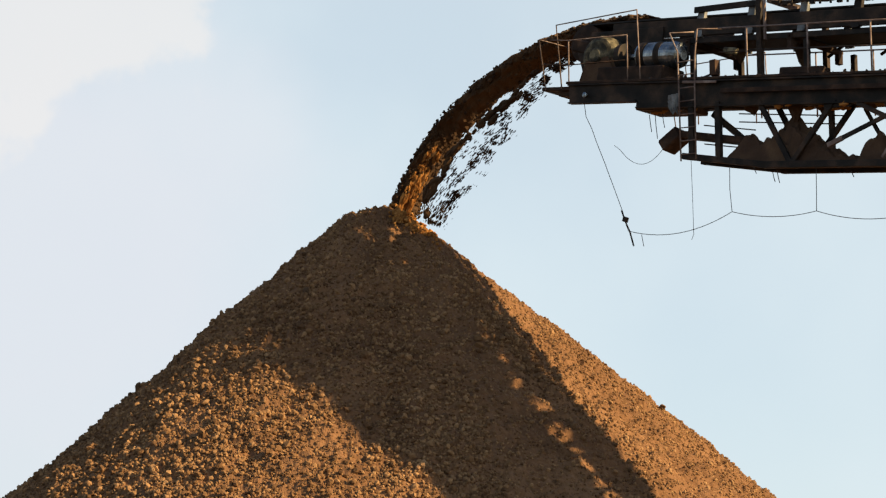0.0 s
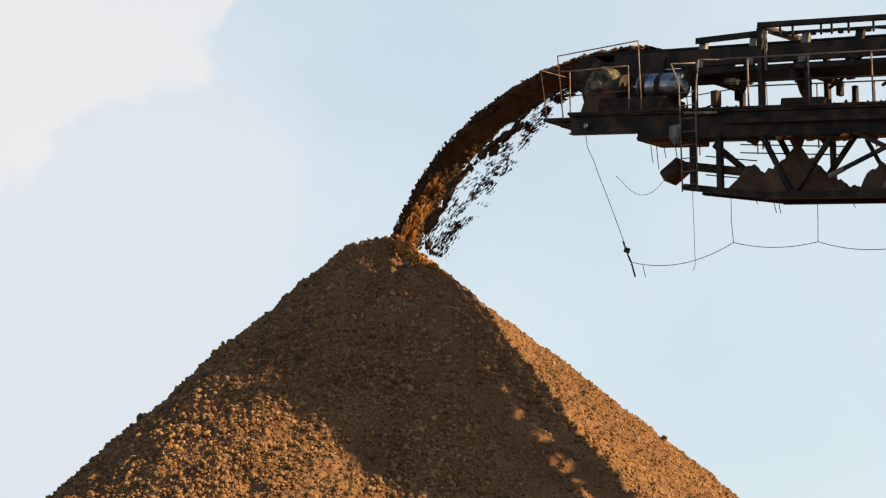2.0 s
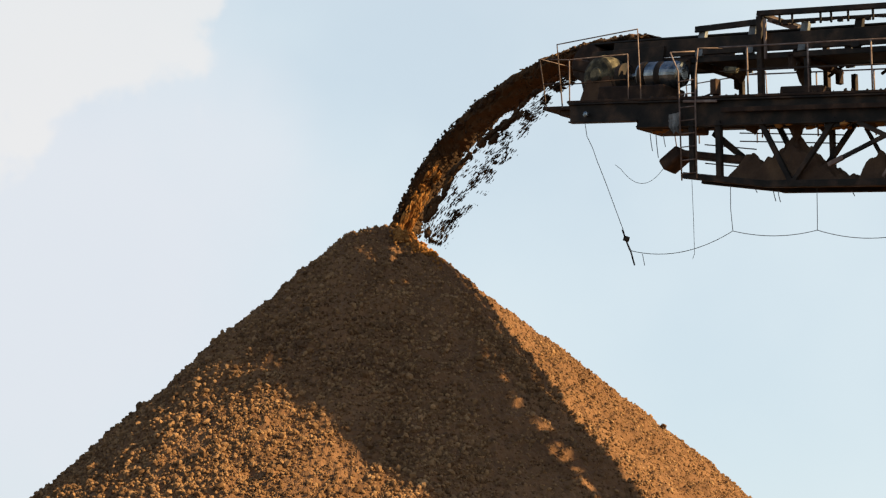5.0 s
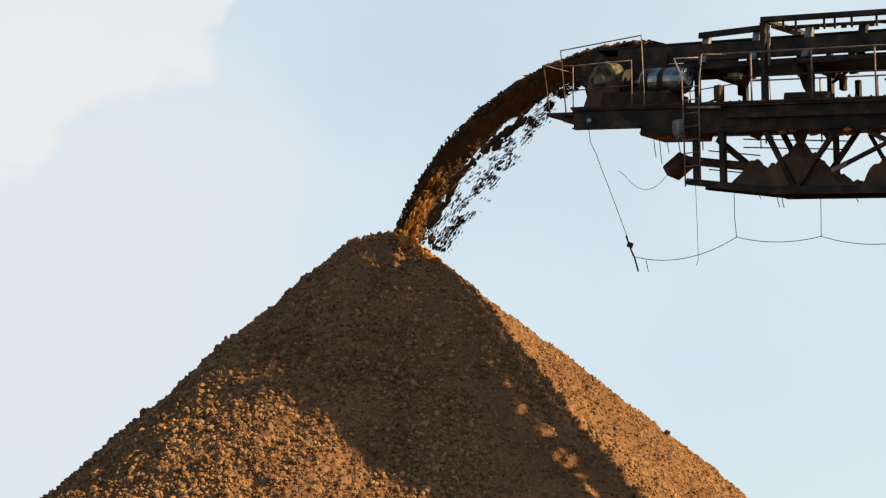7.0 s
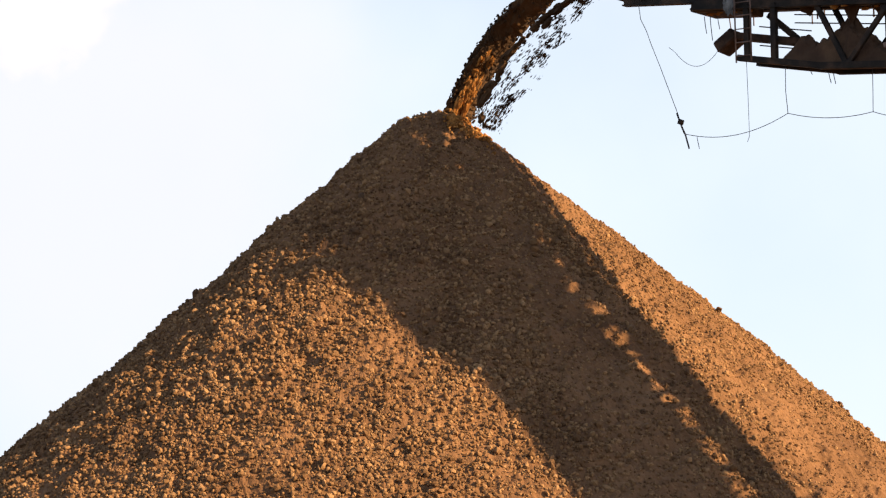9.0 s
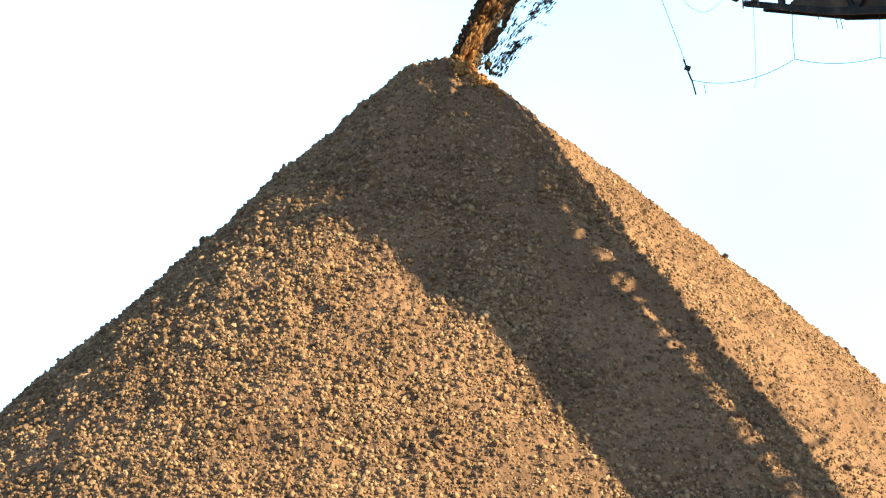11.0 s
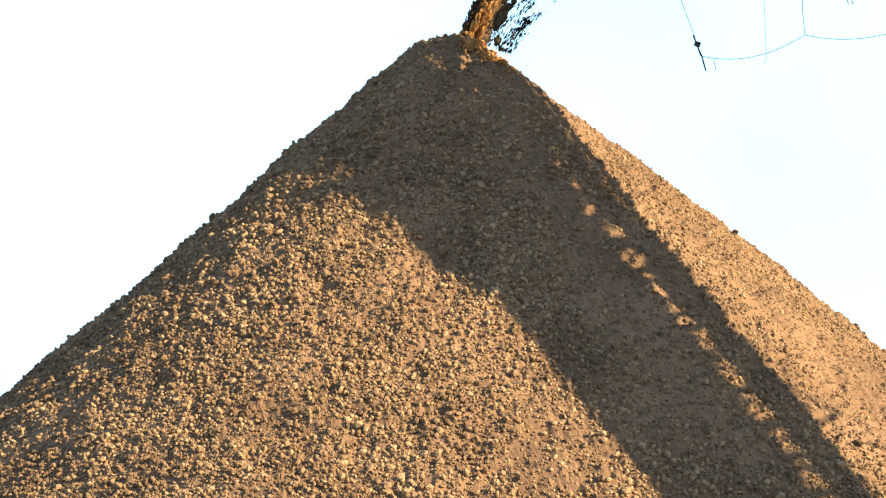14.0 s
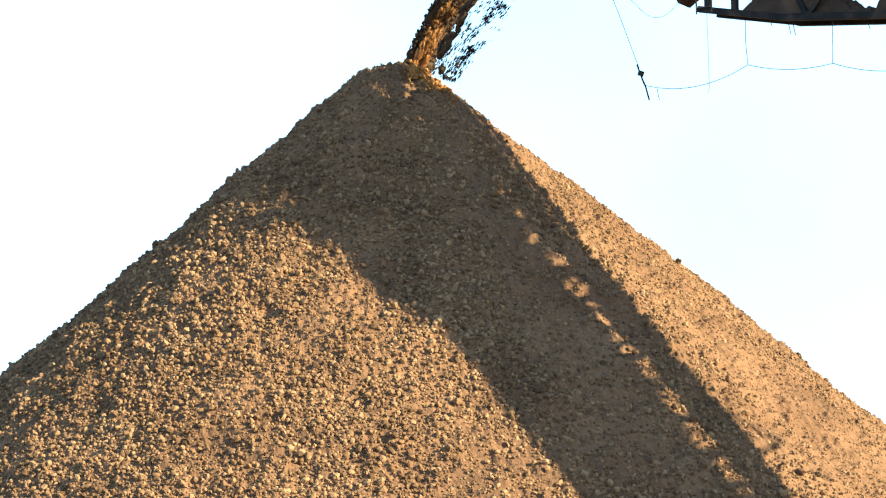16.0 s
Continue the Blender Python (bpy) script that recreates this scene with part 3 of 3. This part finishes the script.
    for u, top in ((6.05, 15.78), (7.56, 15.59)):
        rod("front_post", boom, [(u, y, deck(u) - 0.1), (u, y, top)], 0.014, RAIL)
rod("tip_rail", boom, [(5.27, NEAR, 15.95), (5.25, -0.8, 15.99)], 0.011, RAIL)

# ladder from the deck to the lower gallery, with flared stiles
ladder = new("ladder")
ladder.parent = boom
LY = NEAR - 0.14
for pts in ([(8.73, LY, 15.36), (8.91, LY, 14.95), (8.93, LY, 14.21), (8.95, LY, 12.79)], [(9.40, LY, 15.31), (9.33, LY, 14.84), (9.31, LY, 14.23), (9.31, LY, 12.78)]):
    rod("stile", ladder, pts, 0.0156, RAIL)
for k in range(8):
    z = 12.92 + 0.26 * k
    rod("rung", ladder, [(8.94, LY, z), (9.31, LY, z - 0.03)], 0.011, RAIL)
rod("handhold", ladder, [(8.73, LY, 15.36), (8.93, LY + 0.5, 15.45)], 0.014, RAIL)
rod("handhold", ladder, [(9.40, LY, 15.31), (9.60, LY + 0.5, 15.38)], 0.014, RAIL)
bar("gate_plate", boom, (8.99, NEAR - 0.1, deck(9.03) - 0.1), (9.79, NEAR - 0.1, deck(9.79) - 0.12), 0.03, 0.05, RAIL)
bar("switch_box", boom, (9.69, NEAR, deck(9.69) + 0.02), (9.69, NEAR, deck(9.69) + 0.32), 0.16, 0.14, RUST)
bar("tool_box", boom, (11.17, NEAR + 0.15, deck(11.17) + 0.07), (12.12, NEAR + 0.15, deck(12.12) + 0.07), 0.3, 0.14, RUST, bevel=0.02)

# ---- lower gallery truss ----
INNER = -1.2


def chord(u):
    return 12.91 - 0.25 * (u - 8.94) if u < 10.8 else 12.445 - 0.151 * (u - 10.8)


for y in (NEAR, INNER):
    bar("bottom_chord", boom, (8.89, y, chord(8.89)), (10.80, y, chord(10.80)), 0.1, 0.12, STEEL)
    bar("bottom_chord", boom, (10.76, y, chord(10.80)), (STEP, y, chord(STEP)), 0.1, 0.13, STEEL)
    for u in (9.12, 9.75) if y == NEAR else ():
        bar("truss_post", boom, (u, y, chord(u)), (u, y, deck(u) - 0.5), 0.1, 0.12, STEEL)
    top = 10.7
    k = 0
    while top + 2.0 < STEP - 1.5:
        low = 11.39 + 2.75 * k
        top_a, top_b = 10.7 + 2.75 * k, 12.4 + 2.75 * k
        bar("diagonal", boom, (top_a, y, deck(top_a) - 0.5), (low, y, chord(low)), 0.07, 0.1, STEEL)
        bar("diagonal", boom, (top_b, y, deck(top_b) - 0.5), (low, y, chord(low)), 0.07, 0.1, STEEL)
        if y == NEAR:
            bar("gusset", boom, (top_b - 0.25, y, deck(top_b) - 0.58), (top_b + 0.35, y, deck(top_b + 0.35) - 0.58), 0.03, 0.12, STEEL)
        top = top_a
        k += 1
bar("gallery_floor", boom, (8.93, (NEAR + INNER) / 2, chord(8.93) + 0.03), (10.80, (NEAR + INNER) / 2, chord(10.80) + 0.03), 0.6, 0.04, RUST)
bar("gallery_floor", boom, (10.80, (NEAR + INNER) / 2, chord(10.80) + 0.03), (STEP, (NEAR + INNER) / 2, chord(STEP) + 0.03), 0.6, 0.04, RUST)
bar("end_brace", boom, (9.17, INNER, deck(9.17) - 0.6), (10.55, INNER, chord(10.55) + 0.1), 0.06, 0.12, STEEL)
for h in (0.35, 0.72):
    rod("gallery_rail", boom, [(8.95, INNER, chord(8.95) + h), (10.17, INNER, chord(10.17) + h)], 0.012, RUST)
for h in (0.70, 0.86):
    rod("gallery_rail", boom, [(9.79, INNER, chord(9.79) + h + 0.15), (12.17, INNER, chord(12.17) + h + 0.15)], 0.012, RUST)
# rusty tie braces and a post behind; two pieces are paler to stand for sunlight
bar("tie_brace", boom, (12.55, NEAR - 0.02, 12.655), (14.2, NEAR - 0.02, 13.09), 0.05, 0.08, STEEL)
bar("tie_brace", boom, (12.22, NEAR - 0.02, 12.565), (12.55, NEAR - 0.02, 12.655), 0.06, 0.09, RAIL, label="rust-orange end of the tie brace, coloured as if sunlit")
bar("tie_brace", boom, (13.38, NEAR - 0.02, 12.15), (13.78, NEAR - 0.02, 12.64), 0.05, 0.06, RAIL)
bar("tie_brace", boom, (12.90, NEAR - 0.04, 13.24), (14.4, NEAR - 0.04, 12.33), 0.05, 0.09, STEEL)
bar("tie_brace", boom, (12.64, INNER, 13.30), (13.15, INNER, 12.36), 0.05, 0.07, STEEL)
bar("truss_post", boom, (11.9, INNER, chord(11.9)), (11.9, INNER, deck(11.9) - 0.5), 0.08, 0.1, STEEL)
# spillage chute whose end hangs out over the edge
bar("chute", boom, (8.52, -1.4, 13.48), (10.2, -1.4, 13.05), 0.35, 0.13, RUST)
bar("chute_lip", boom, (8.20, -1.45, 13.25), (8.60, -1.4, 13.50), 0.42, 0.26, RUST, bevel=0.03)

# ---- mud that fell onto the gallery and hangs from the deck ----
humps = ((10.75, 0.03), (11.15, 0.5), (11.55, 0.46), (11.9, 0.52), (12.15, 0.72), (12.3, 0.80), (12.5, 0.66), (12.85, 0.42), (13.1, 0.36),
         (13.45, 0.13), (13.80, 0.14), (13.93, 0.44), (14.2, 0.60), (14.34, 0.5), (14.46, 0.2), (14.6, 0.22), (15.3, 0.55), (16.2, 0.25), (17.5, 0.5), (19.0, 0.2))
hu, hh = np.array([0.967 * p[0] - 0.58 for p in humps]), np.array([p[1] for p in humps])
mu = np.linspace(9.82, 14.9, 200)
mw = np.linspace(0, 1, 19)
gu, gw = np.meshgrid(mu, mw)
top = np.interp(gu, hu, hh)
dome = np.clip(1 - np.abs(gw * 2 - 1) ** 3, 0, 1)
lift = top * dome * (1 + 0.45 * cloud_noise(gu, gw * 2, 0 * gu, 4.0, 3)) + 0.09 * cloud_noise(gu, gw, 0 * gu + 5, 8.0, 3)
floor_z = np.where(gu < 10.8, 12.91 - 0.25 * (gu - 8.94), 12.445 - 0.151 * (gu - 10.8))
mv = np.stack([gu.ravel(), (NEAR + 0.06 + 0.52 * gw).ravel(), (floor_z + 0.03 + np.maximum(lift, 0)).ravel()], 1)
nu = len(mu)
jj, ii = np.meshgrid(np.arange(nu - 1), np.arange(len(mw) - 1))
m0 = (ii * nu + jj).ravel()
spill = new("spilled_mud", mesh_of("spilled_mud", mv, np.stack([m0, m0 + 1, m0 + nu + 1, m0 + nu], -1), CAKED))
spill.parent = boom
tagged(spill, "heaped brown mud on the gallery floor")
g = np.random.default_rng(23)
for u, y, long, fat, up in ((11.3, -1.5, 0.36, 0.17, -0.55), (10.35, -1.5, 0.3, 0.28, -0.45), (8.4, -1.5, 0.2, 0.2, -0.45), (12.95, -1.5, 0.16, 0.2, -0.55),
                              (11.75, -1.3, 0.16, 0.15, -0.5), (14.2, -1.5, 0.3, 0.2, -0.55), (10.45, 0.0, 0.34, 0.16, 0.82), (8.95, 0.0, 0.2, 0.14, 0.82)):
    vs, fs = unit_stone(int(u * 10), 2)
    vs = vs.copy()
    taper = np.where(vs[:, 2] < 0, 1 + 0.75 * vs[:, 2], 1.0)
    vs[:, 0] *= fat * taper
    vs[:, 1] *= fat * taper
    vs[:, 2] *= long
    vs += (u, y, deck(u) + up)
    blob = new("mud_clot", mesh_of("mud_clot", vs, fs, CAKED))
    blob.parent = boom
# clots under the girder's flange, brightened for sun spots the lamp doesn't cast there
for k in range(22):
    u, y, r = g.uniform(7.9, 14.8), g.uniform(-1.88, -1.3), g.uniform(0.035, 0.085)
    vs, fs = unit_stone(400 + k)
    vs = vs * (r * g.uniform(1.0, 2.4), r, r * 0.7) + (u, y, deck(u) - (0.60 if u > 9 else 0.61))
    new("lit_clot", mesh_of("lit_clot", vs, fs, SUNLIT)).parent = boom
# clods lying on the deck edge
du = g.uniform(8.0, 14.9, 150)
dy = NEAR + g.uniform(-0.05, 0.5, 150)
ds = g.uniform(0.015, 0.05, 150)
clods = new("dropped_soil", scatter("dropped_soil", np.stack([du, dy, 14.43 - 0.159 * (du - 9.12) + ds * 0.4], 1), ds, CAKED, g))
clods.parent = boom
tagged(clods, kind="stuff")

# small fittings
long_bar("cable_tray", 9.9, HINGE, NEAR - 0.11, -0.30, 0.05, 0.09, RUST)
rod("service_pipe", boom, [(u0 - 0.15, -0.8, deck(u0) + 1.66 + 0.015 * math.sin(9 * u0)) for u0 in np.arange(10.5, 15.0, 0.25)], 0.022, RUST)
for u0 in np.arange(10.6, 14.9, 0.62):
    bar("pipe_clamp", boom, (u0, -0.8, deck(u0) + 1.62), (u0 + 0.1, -0.8, deck(u0) + 1.61), 0.07, 0.09, STEEL)
bar("pull_switch", boom, (9.55, -1.3, deck(9.55) + 0.62), (9.85, -1.3, deck(9.85) + 0.60), 0.12, 0.12, DUSTY, bevel=0.02)
rod("pull_wire", boom, [(9.8, -1.3, deck(9.8) + 0.62), (14.8, -1.3, deck(14.8) + 0.6)], 0.008, CABLE, 5)
rod("hose", boom, sagging((8.1, NEAR, deck(8.1) + 0.02), (9.6, NEAR, deck(9.6) + 0.05), 0.12, 10), 0.02, CABLE, 6)

bm = bmesh.new()
bmesh.ops.create_grid(bm, x_segments=7, y_segments=9, size=0.5)
g2 = random.Random(5)
for v in bm.verts:
    x, z = v.co.x, v.co.y
    v.co = (8.78 + x * (0.26 if z > -0.2 else 0.18) + g2.uniform(-0.012, 0.012), NEAR - 0.11 + 0.02 * math.sin(14 * x), deck(8.78) - 0.52 + 0.36 * z + (0.05 * math.sin(9 * x) if z < -0.3 else 0))
bmesh.ops.solidify(bm, geom=bm.faces[:], thickness=0.012)
part("torn_sheet", bm, GALVANISED, boom, "pale grey torn sheet hanging on the girder")
turned("bolt_head", boom, (6.55, NEAR - 0.08, deck(6.55) - 0.3), "y", [(-0.05, 0.02), (-0.04, 0.055), (0.02, 0.055), (0.03, 0.02)], BRIGHT, 12)

# ---- plain tower that carries the boom's tail ----
tower = tagged(new("boom_support"), "plain dark steel trestle under the conveyor boom", "trestle")
tower.matrix_world = boom.matrix_world
for u in (26.0, 29.0):
    for y in (SLIM, FAR):
        bar("leg", tower, (u + (u - 27.5) * 0.5, y * 1.1, -0.1), (u, y, deck(u) - 0.58 if y == SLIM else deck(u) - 1.05), 0.25, 0.25, STEEL)
    bar("tie", tower, (u, NEAR * 1.15, 5.0), (u, FAR * 1.15, 5.0), 0.16, 0.16, STEEL)

# ---- hanging cables ----
def cable(name, label, runs, r=0.0068):
    root = tagged(new(name), label, "cable", group="hanging cables")
    root.matrix_world = boom.matrix_world
    for piece, pts in runs:
        rod(piece, root, pts, r, CABLE, 5)
    return root


CY = NEAR
cable("trailing_cable", "thin dark cable sagging below the conveyor boom", [
    ("drop", [(6.44, CY, 14.44), (6.49, CY, 14.12), (6.64, CY, 13.84), (6.75, CY, 13.56), (6.96, CY, 13.09), (7.40, CY, 12.04), (7.47, CY, 11.79), (7.53, CY, 11.66)]),
    ("span", sagging((7.53, CY, 11.66), (10.02, CY, 11.67), 0.22)),
    ("span", sagging((10.02, CY, 11.67), (11.92, CY, 11.40), 0.10)),
    ("span", sagging((11.92, CY, 11.40), (13.91, CY, 11.05), 0.12)),
    ("span", sagging((13.91, CY, 11.05), (15.95, CY, 10.76), 0.12)),
    ("hanger", [(9.99, CY, chord(9.99)), (9.98, CY, 12.10), (10.02, CY, 11.67)]),
    ("hanger", [(11.94, CY, chord(11.94)), (11.93, CY, 11.75), (11.92, CY, 11.40)]),
    ("hanger", [(13.91, CY, chord(13.91)), (13.91, CY, 11.05)]),
    ("hanger", [(15.95, CY, chord(15.95)), (15.95, CY, 10.76)]),
    ("tail", [(7.85, CY, 11.54), (7.87, CY, 11.44), (7.90, CY, 11.31)]),
])
weight = tagged(new("cable_end"), "short dark rod hanging on the trailing cable", "cable fitting")
weight.matrix_world = boom.matrix_world
rod("rod", weight, [(7.36, CY, 12.09), (7.47, CY, 11.82), (7.56, CY, 11.64), (7.65, CY, 11.35)], 0.016, STEEL)
bar("clamp", weight, (7.41, CY, 11.92), (7.50, CY, 11.88), 0.08, 0.1, STEEL)
cable("loose_wire", "loose wire hanging straight from the gallery", [("strand", [(9.08, CY, chord(9.08)), (9.10, CY, 12.08), (9.11, CY, 11.37), (9.06, CY, 11.27)])], 0.005)
cable("looped_wire", "thin wire looping from the chute's end", [("strand", [(7.2, CY, 13.42)] + sagging((7.35, CY, 13.30), (8.42, CY, 13.16), 0.30) + [(8.45, CY, 13.3)])], 0.005)
for u, z0, drop in ((8.09, 13.88, 0.35), (8.23, 13.87, 0.5), (8.41, 13.84, 0.28), (10.55, 12.43, 0.12), (10.97, 12.28, 0.2), (11.07, 12.29, 0.24), (12.70, 12.02, 0.12)):
    cable("wire_end", "short end of wire dangling from the boom", [("strand", [(u, CY, z0), (u + 0.02, CY, z0 - drop * 0.5), (u + 0.05, CY, z0 - drop)])], 0.008)

# ---- the stream of ore thrown off the head ----
stream = tagged(new("falling_ore"), "brown stream of ore arching from the conveyor head onto the heap", "ore stream")
stream.matrix_world = boom.matrix_world
up_u = np.array([-0.68, -0.27, 0.46, 1.14, 2.15, 3.31, 4.19, 5.21, 6.41, 7.05])
up_z = np.array([13.28, 14.04, 14.89, 15.5, 16.06, 16.4, 16.57, 16.66, 16.58, 16.42])
lo_u = np.array([-0.22, 0.05, 0.48, 1.2, 2.25, 3.3, 4.18, 5.04, 6.41, 7.05])
lo_z = np.array([13.1, 13.51, 14.14, 14.8, 15.41, 15.87, 16.17, 16.28, 16.33, 16.31])
inset = np.array([0.18, 0.2, 0.2, 0.2, 0.18, 0.15, 0.1, 0.04, 0, 0])  # the solid core is slimmer than the whole stream
sp = np.linspace(0, 9, 170)
idx = np.arange(10)
su = [np.interp(sp, idx, a) for a in (up_u, up_z, lo_u + (up_u - lo_u) * inset, lo_z + (up_z - lo_z) * inset)]
ns = 22
th = np.linspace(0, math.tau, ns, endpoint=False)
tt, qq = np.meshgrid(th, sp)
mid_u, mid_z = ((su[0] + su[2]) / 2)[:, None], ((su[1] + su[3]) / 2)[:, None]
hu_, hz_ = ((su[0] - su[2]) / 2)[:, None], ((su[1] - su[3]) / 2)[:, None]
lump = 0.86 + 0.30 * cloud_noise(np.cos(tt) * 1.5, np.sin(tt) * 1.5, qq * 1.6, 1.6, 3) + 0.22 * cloud_noise(np.cos(tt), np.sin(tt), qq * 2, 6.0, 2)
half = np.interp(sp, [0, 3, 7, 9], [0.42, 0.46, 0.54, 0.52])[:, None]
sv = np.stack([(mid_u + hu_ * np.cos(tt) * lump).ravel(), (half * np.sin(tt) * lump).ravel(), (mid_z + hz_ * np.cos(tt) * lump).ravel()], 1)
jj, ii = np.meshgrid(np.arange(ns), np.arange(len(sp) - 1))
s0, s1 = ii * ns + jj, ii * ns + (jj + 1) % ns
# the core carries the darkened tone that stands for shade on the stream
core = new("core", mesh_of("core", sv, np.stack([s0, s1, s1 + ns, s0 + ns], -1).reshape(-1, 4), SHADED))
core.parent = stream
# ragged clods round the core
g = np.random.default_rng(31)


def along(q, t):
    """Point and direction in the stream: q from 0 at the foot to 9 on the belt, t from 0 on the upper side to 1 on the lower."""
    a = [np.interp(q, idx, c) for c in (up_u, up_z, lo_u, lo_z)]
    e = [np.interp(q + 0.1, idx, c) for c in (up_u, up_z, lo_u, lo_z)]
    p = np.stack([a[0] + (a[2] - a[0]) * t, a[1] + (a[3] - a[1]) * t], 1)
    r = np.stack([e[0] + (e[2] - e[0]) * t, e[1] + (e[3] - e[1]) * t], 1)
    d = r - p
    d /= np.linalg.norm(d, axis=1)[:, None] + 1e-9
    return p, d


def airborne(pts, gap):
    """True for points of the stream that are clear of the heap by the gap."""
    c = math.sqrt(0.5)
    return pts[:, 2] > heap_height(0.75 + c * (pts[:, 0] + pts[:, 1]), c * (pts[:, 1] - pts[:, 0]), False) + gap


nfrag = 3000
q = g.uniform(0.1, 8.6, nfrag)
side = np.where(g.random(nfrag) < 0.75, g.uniform(-1.9, 1.9, nfrag), g.uniform(0, math.tau, nfrag))
rad_ = g.normal(0.92, 0.09, nfrag)
t = 0.45 - 0.45 * np.cos(side) * rad_
p, d = along(q, t)
pl = np.stack([p[:, 0], 0.42 * np.sin(side) * rad_, p[:, 1]], 1)
ok = airborne(pl, 0.05)
frag = new("loose_soil", scatter("loose_soil", pl[ok], np.clip(g.lognormal(-3.75, 0.4, nfrag), 0.010, 0.05)[ok], SHADED, g,
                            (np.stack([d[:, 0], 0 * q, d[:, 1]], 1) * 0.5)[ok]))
frag.parent = stream
tagged(frag, "clods at the stream's edge", kind="stuff")
# ore that pours down the side facing the boom, in strands, sunlight in its colour
nd = 420
strand = g.integers(0, 5, nd)
q = np.clip(g.beta(1.0, 1.5, nd) * 2.6, 0.02, 2.4)
t = np.array([0.58, 0.63, 0.67, 0.78, 0.60])[strand] + 0.05 * np.sin(4.0 * q + strand) + g.normal(0, 0.025, nd) + np.where(q < 0.5, 0.25 * (0.5 - q), 0)
p, d = along(q, t)
pl = np.stack([p[:, 0] + 0.05, np.array([-0.28, -0.22, -0.16, -0.10, -0.30])[strand] + g.normal(0, 0.03, nd), p[:, 1]], 1)
lit_strands = new("sunlit_ore", scatter("sunlit_ore", pl, np.clip(g.lognormal(-3.6, 0.4, nd), 0.010, 0.06), SUNLIT, g,
                           np.stack([d[:, 0], 0 * q, d[:, 1]], 1) * 1.1))
lit_strands.parent = stream
tagged(lit_strands, "orange strands of ore at the stream's foot, coloured as if sunlit", kind="stuff")
# thin rain below the core: a torn net of crumbs
nr_ = 30000
q = g.uniform(0.45, 6.9, nr_)
w = np.where(g.random(nr_) < 0.72, g.normal(0.78, 0.13, nr_), g.uniform(0.0, 1.0, nr_))
t = 1.2 + np.clip(w, 0, 1.05) * 1.5 * np.interp(q, [0, 2, 5, 6.9], [1.6, 1.4, 1.0, 0.6])
p, d = along(q, t)
net = np.abs(cloud_noise(q * 5.0, t * 3.6, 0 * q, 1.6, 1))
pl = np.stack([p[:, 0] + 0.4, g.normal(-0.45, 0.06, nr_), p[:, 1] + 0.04], 1)
sel = (net < 0.12) & (cloud_noise(q * 1.6, t * 1.6, 0 * q + 4, 1.6, 2) > -0.33) & airborne(pl, 0.35)
pl = pl[sel]
rain = new("fine_soil", scatter("fine_soil", pl, np.clip(g.lognormal(-4.6, 0.40, nr_), 0.004, 0.022)[sel], SHADED, g,
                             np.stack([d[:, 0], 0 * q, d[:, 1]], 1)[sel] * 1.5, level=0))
rain.parent = stream
tagged(rain, "fine crumbs raining below the stream", kind="stuff")
# torn flakes of caked fines between the core and the rain
for k in range(37):
    q0 = 0.55 + 0.13 * k + g.uniform(-0.08, 0.08)
    t0 = 1.40 + 0.45 * g.random() + (0.25 if q0 < 1.5 else 0.0)
    s = g.uniform(0.05, 0.12)
    p, d = along(np.array([q0]), np.array([t0]))
    vs, fs = unit_stone(200 + k, 2)
    vs = vs * (s * g.uniform(1.1, 2.4), s * 0.8, s * g.uniform(0.5, 0.8))
    tilt = math.atan2(d[0, 1], d[0, 0]) + g.uniform(-0.25, 0.25)
    c, sn = math.cos(tilt), math.sin(tilt)
    vs = np.stack([vs[:, 0] * c - vs[:, 2] * sn, vs[:, 1], vs[:, 0] * sn + vs[:, 2] * c], 1) + (p[0, 0] + 0.4, -0.45, p[0, 1] + 0.04)
    if airborne(vs, 0.25).all():
        flake = new("flake", mesh_of("flake", vs, fs, SHADED))
        flake.parent = stream
# sunlit ore riding on the last of the belt
nb = 700
u = g.uniform(4.3, 7.3, nb)
v = g.uniform(-0.42, 0.42, nb)
crest = np.interp(u, up_u, up_z) - 0.10 * (v / 0.42) ** 2 - np.where(u > 6.4, 0.12 * (u - 6.4), 0)
riding = new("riding_ore", scatter("riding_ore", np.stack([u, v, crest - 0.02], 1), np.clip(g.lognormal(-3.4, 0.35, nb), 0.015, 0.07), PEBBLE, g))
riding.parent = stream
tagged(riding, "sunlit orange ore riding on the belt", kind="stuff")
# ore spilling away where the stream lands, its sunlight put into the colour
ns_ = 700
along_x = g.beta(1.1, 1.8, ns_)
x, y = 0.30 + 1.0 * along_x + g.normal(0, 0.06, ns_), -0.82 + g.normal(0, 0.15, ns_)
r = np.clip(g.lognormal(-3.55, 0.35, ns_), 0.014, 0.06)
landing = new("landing_ore", scatter("landing_ore", np.stack([x, y, heap_height(x, y) + 0.6 * r + 0.10 * (1 - along_x)], 1), r, SUNLIT, g))
landing.parent = stockpile
tagged(landing, "ore spilling where the stream lands, coloured bright orange as if sunlit", kind="stuff")
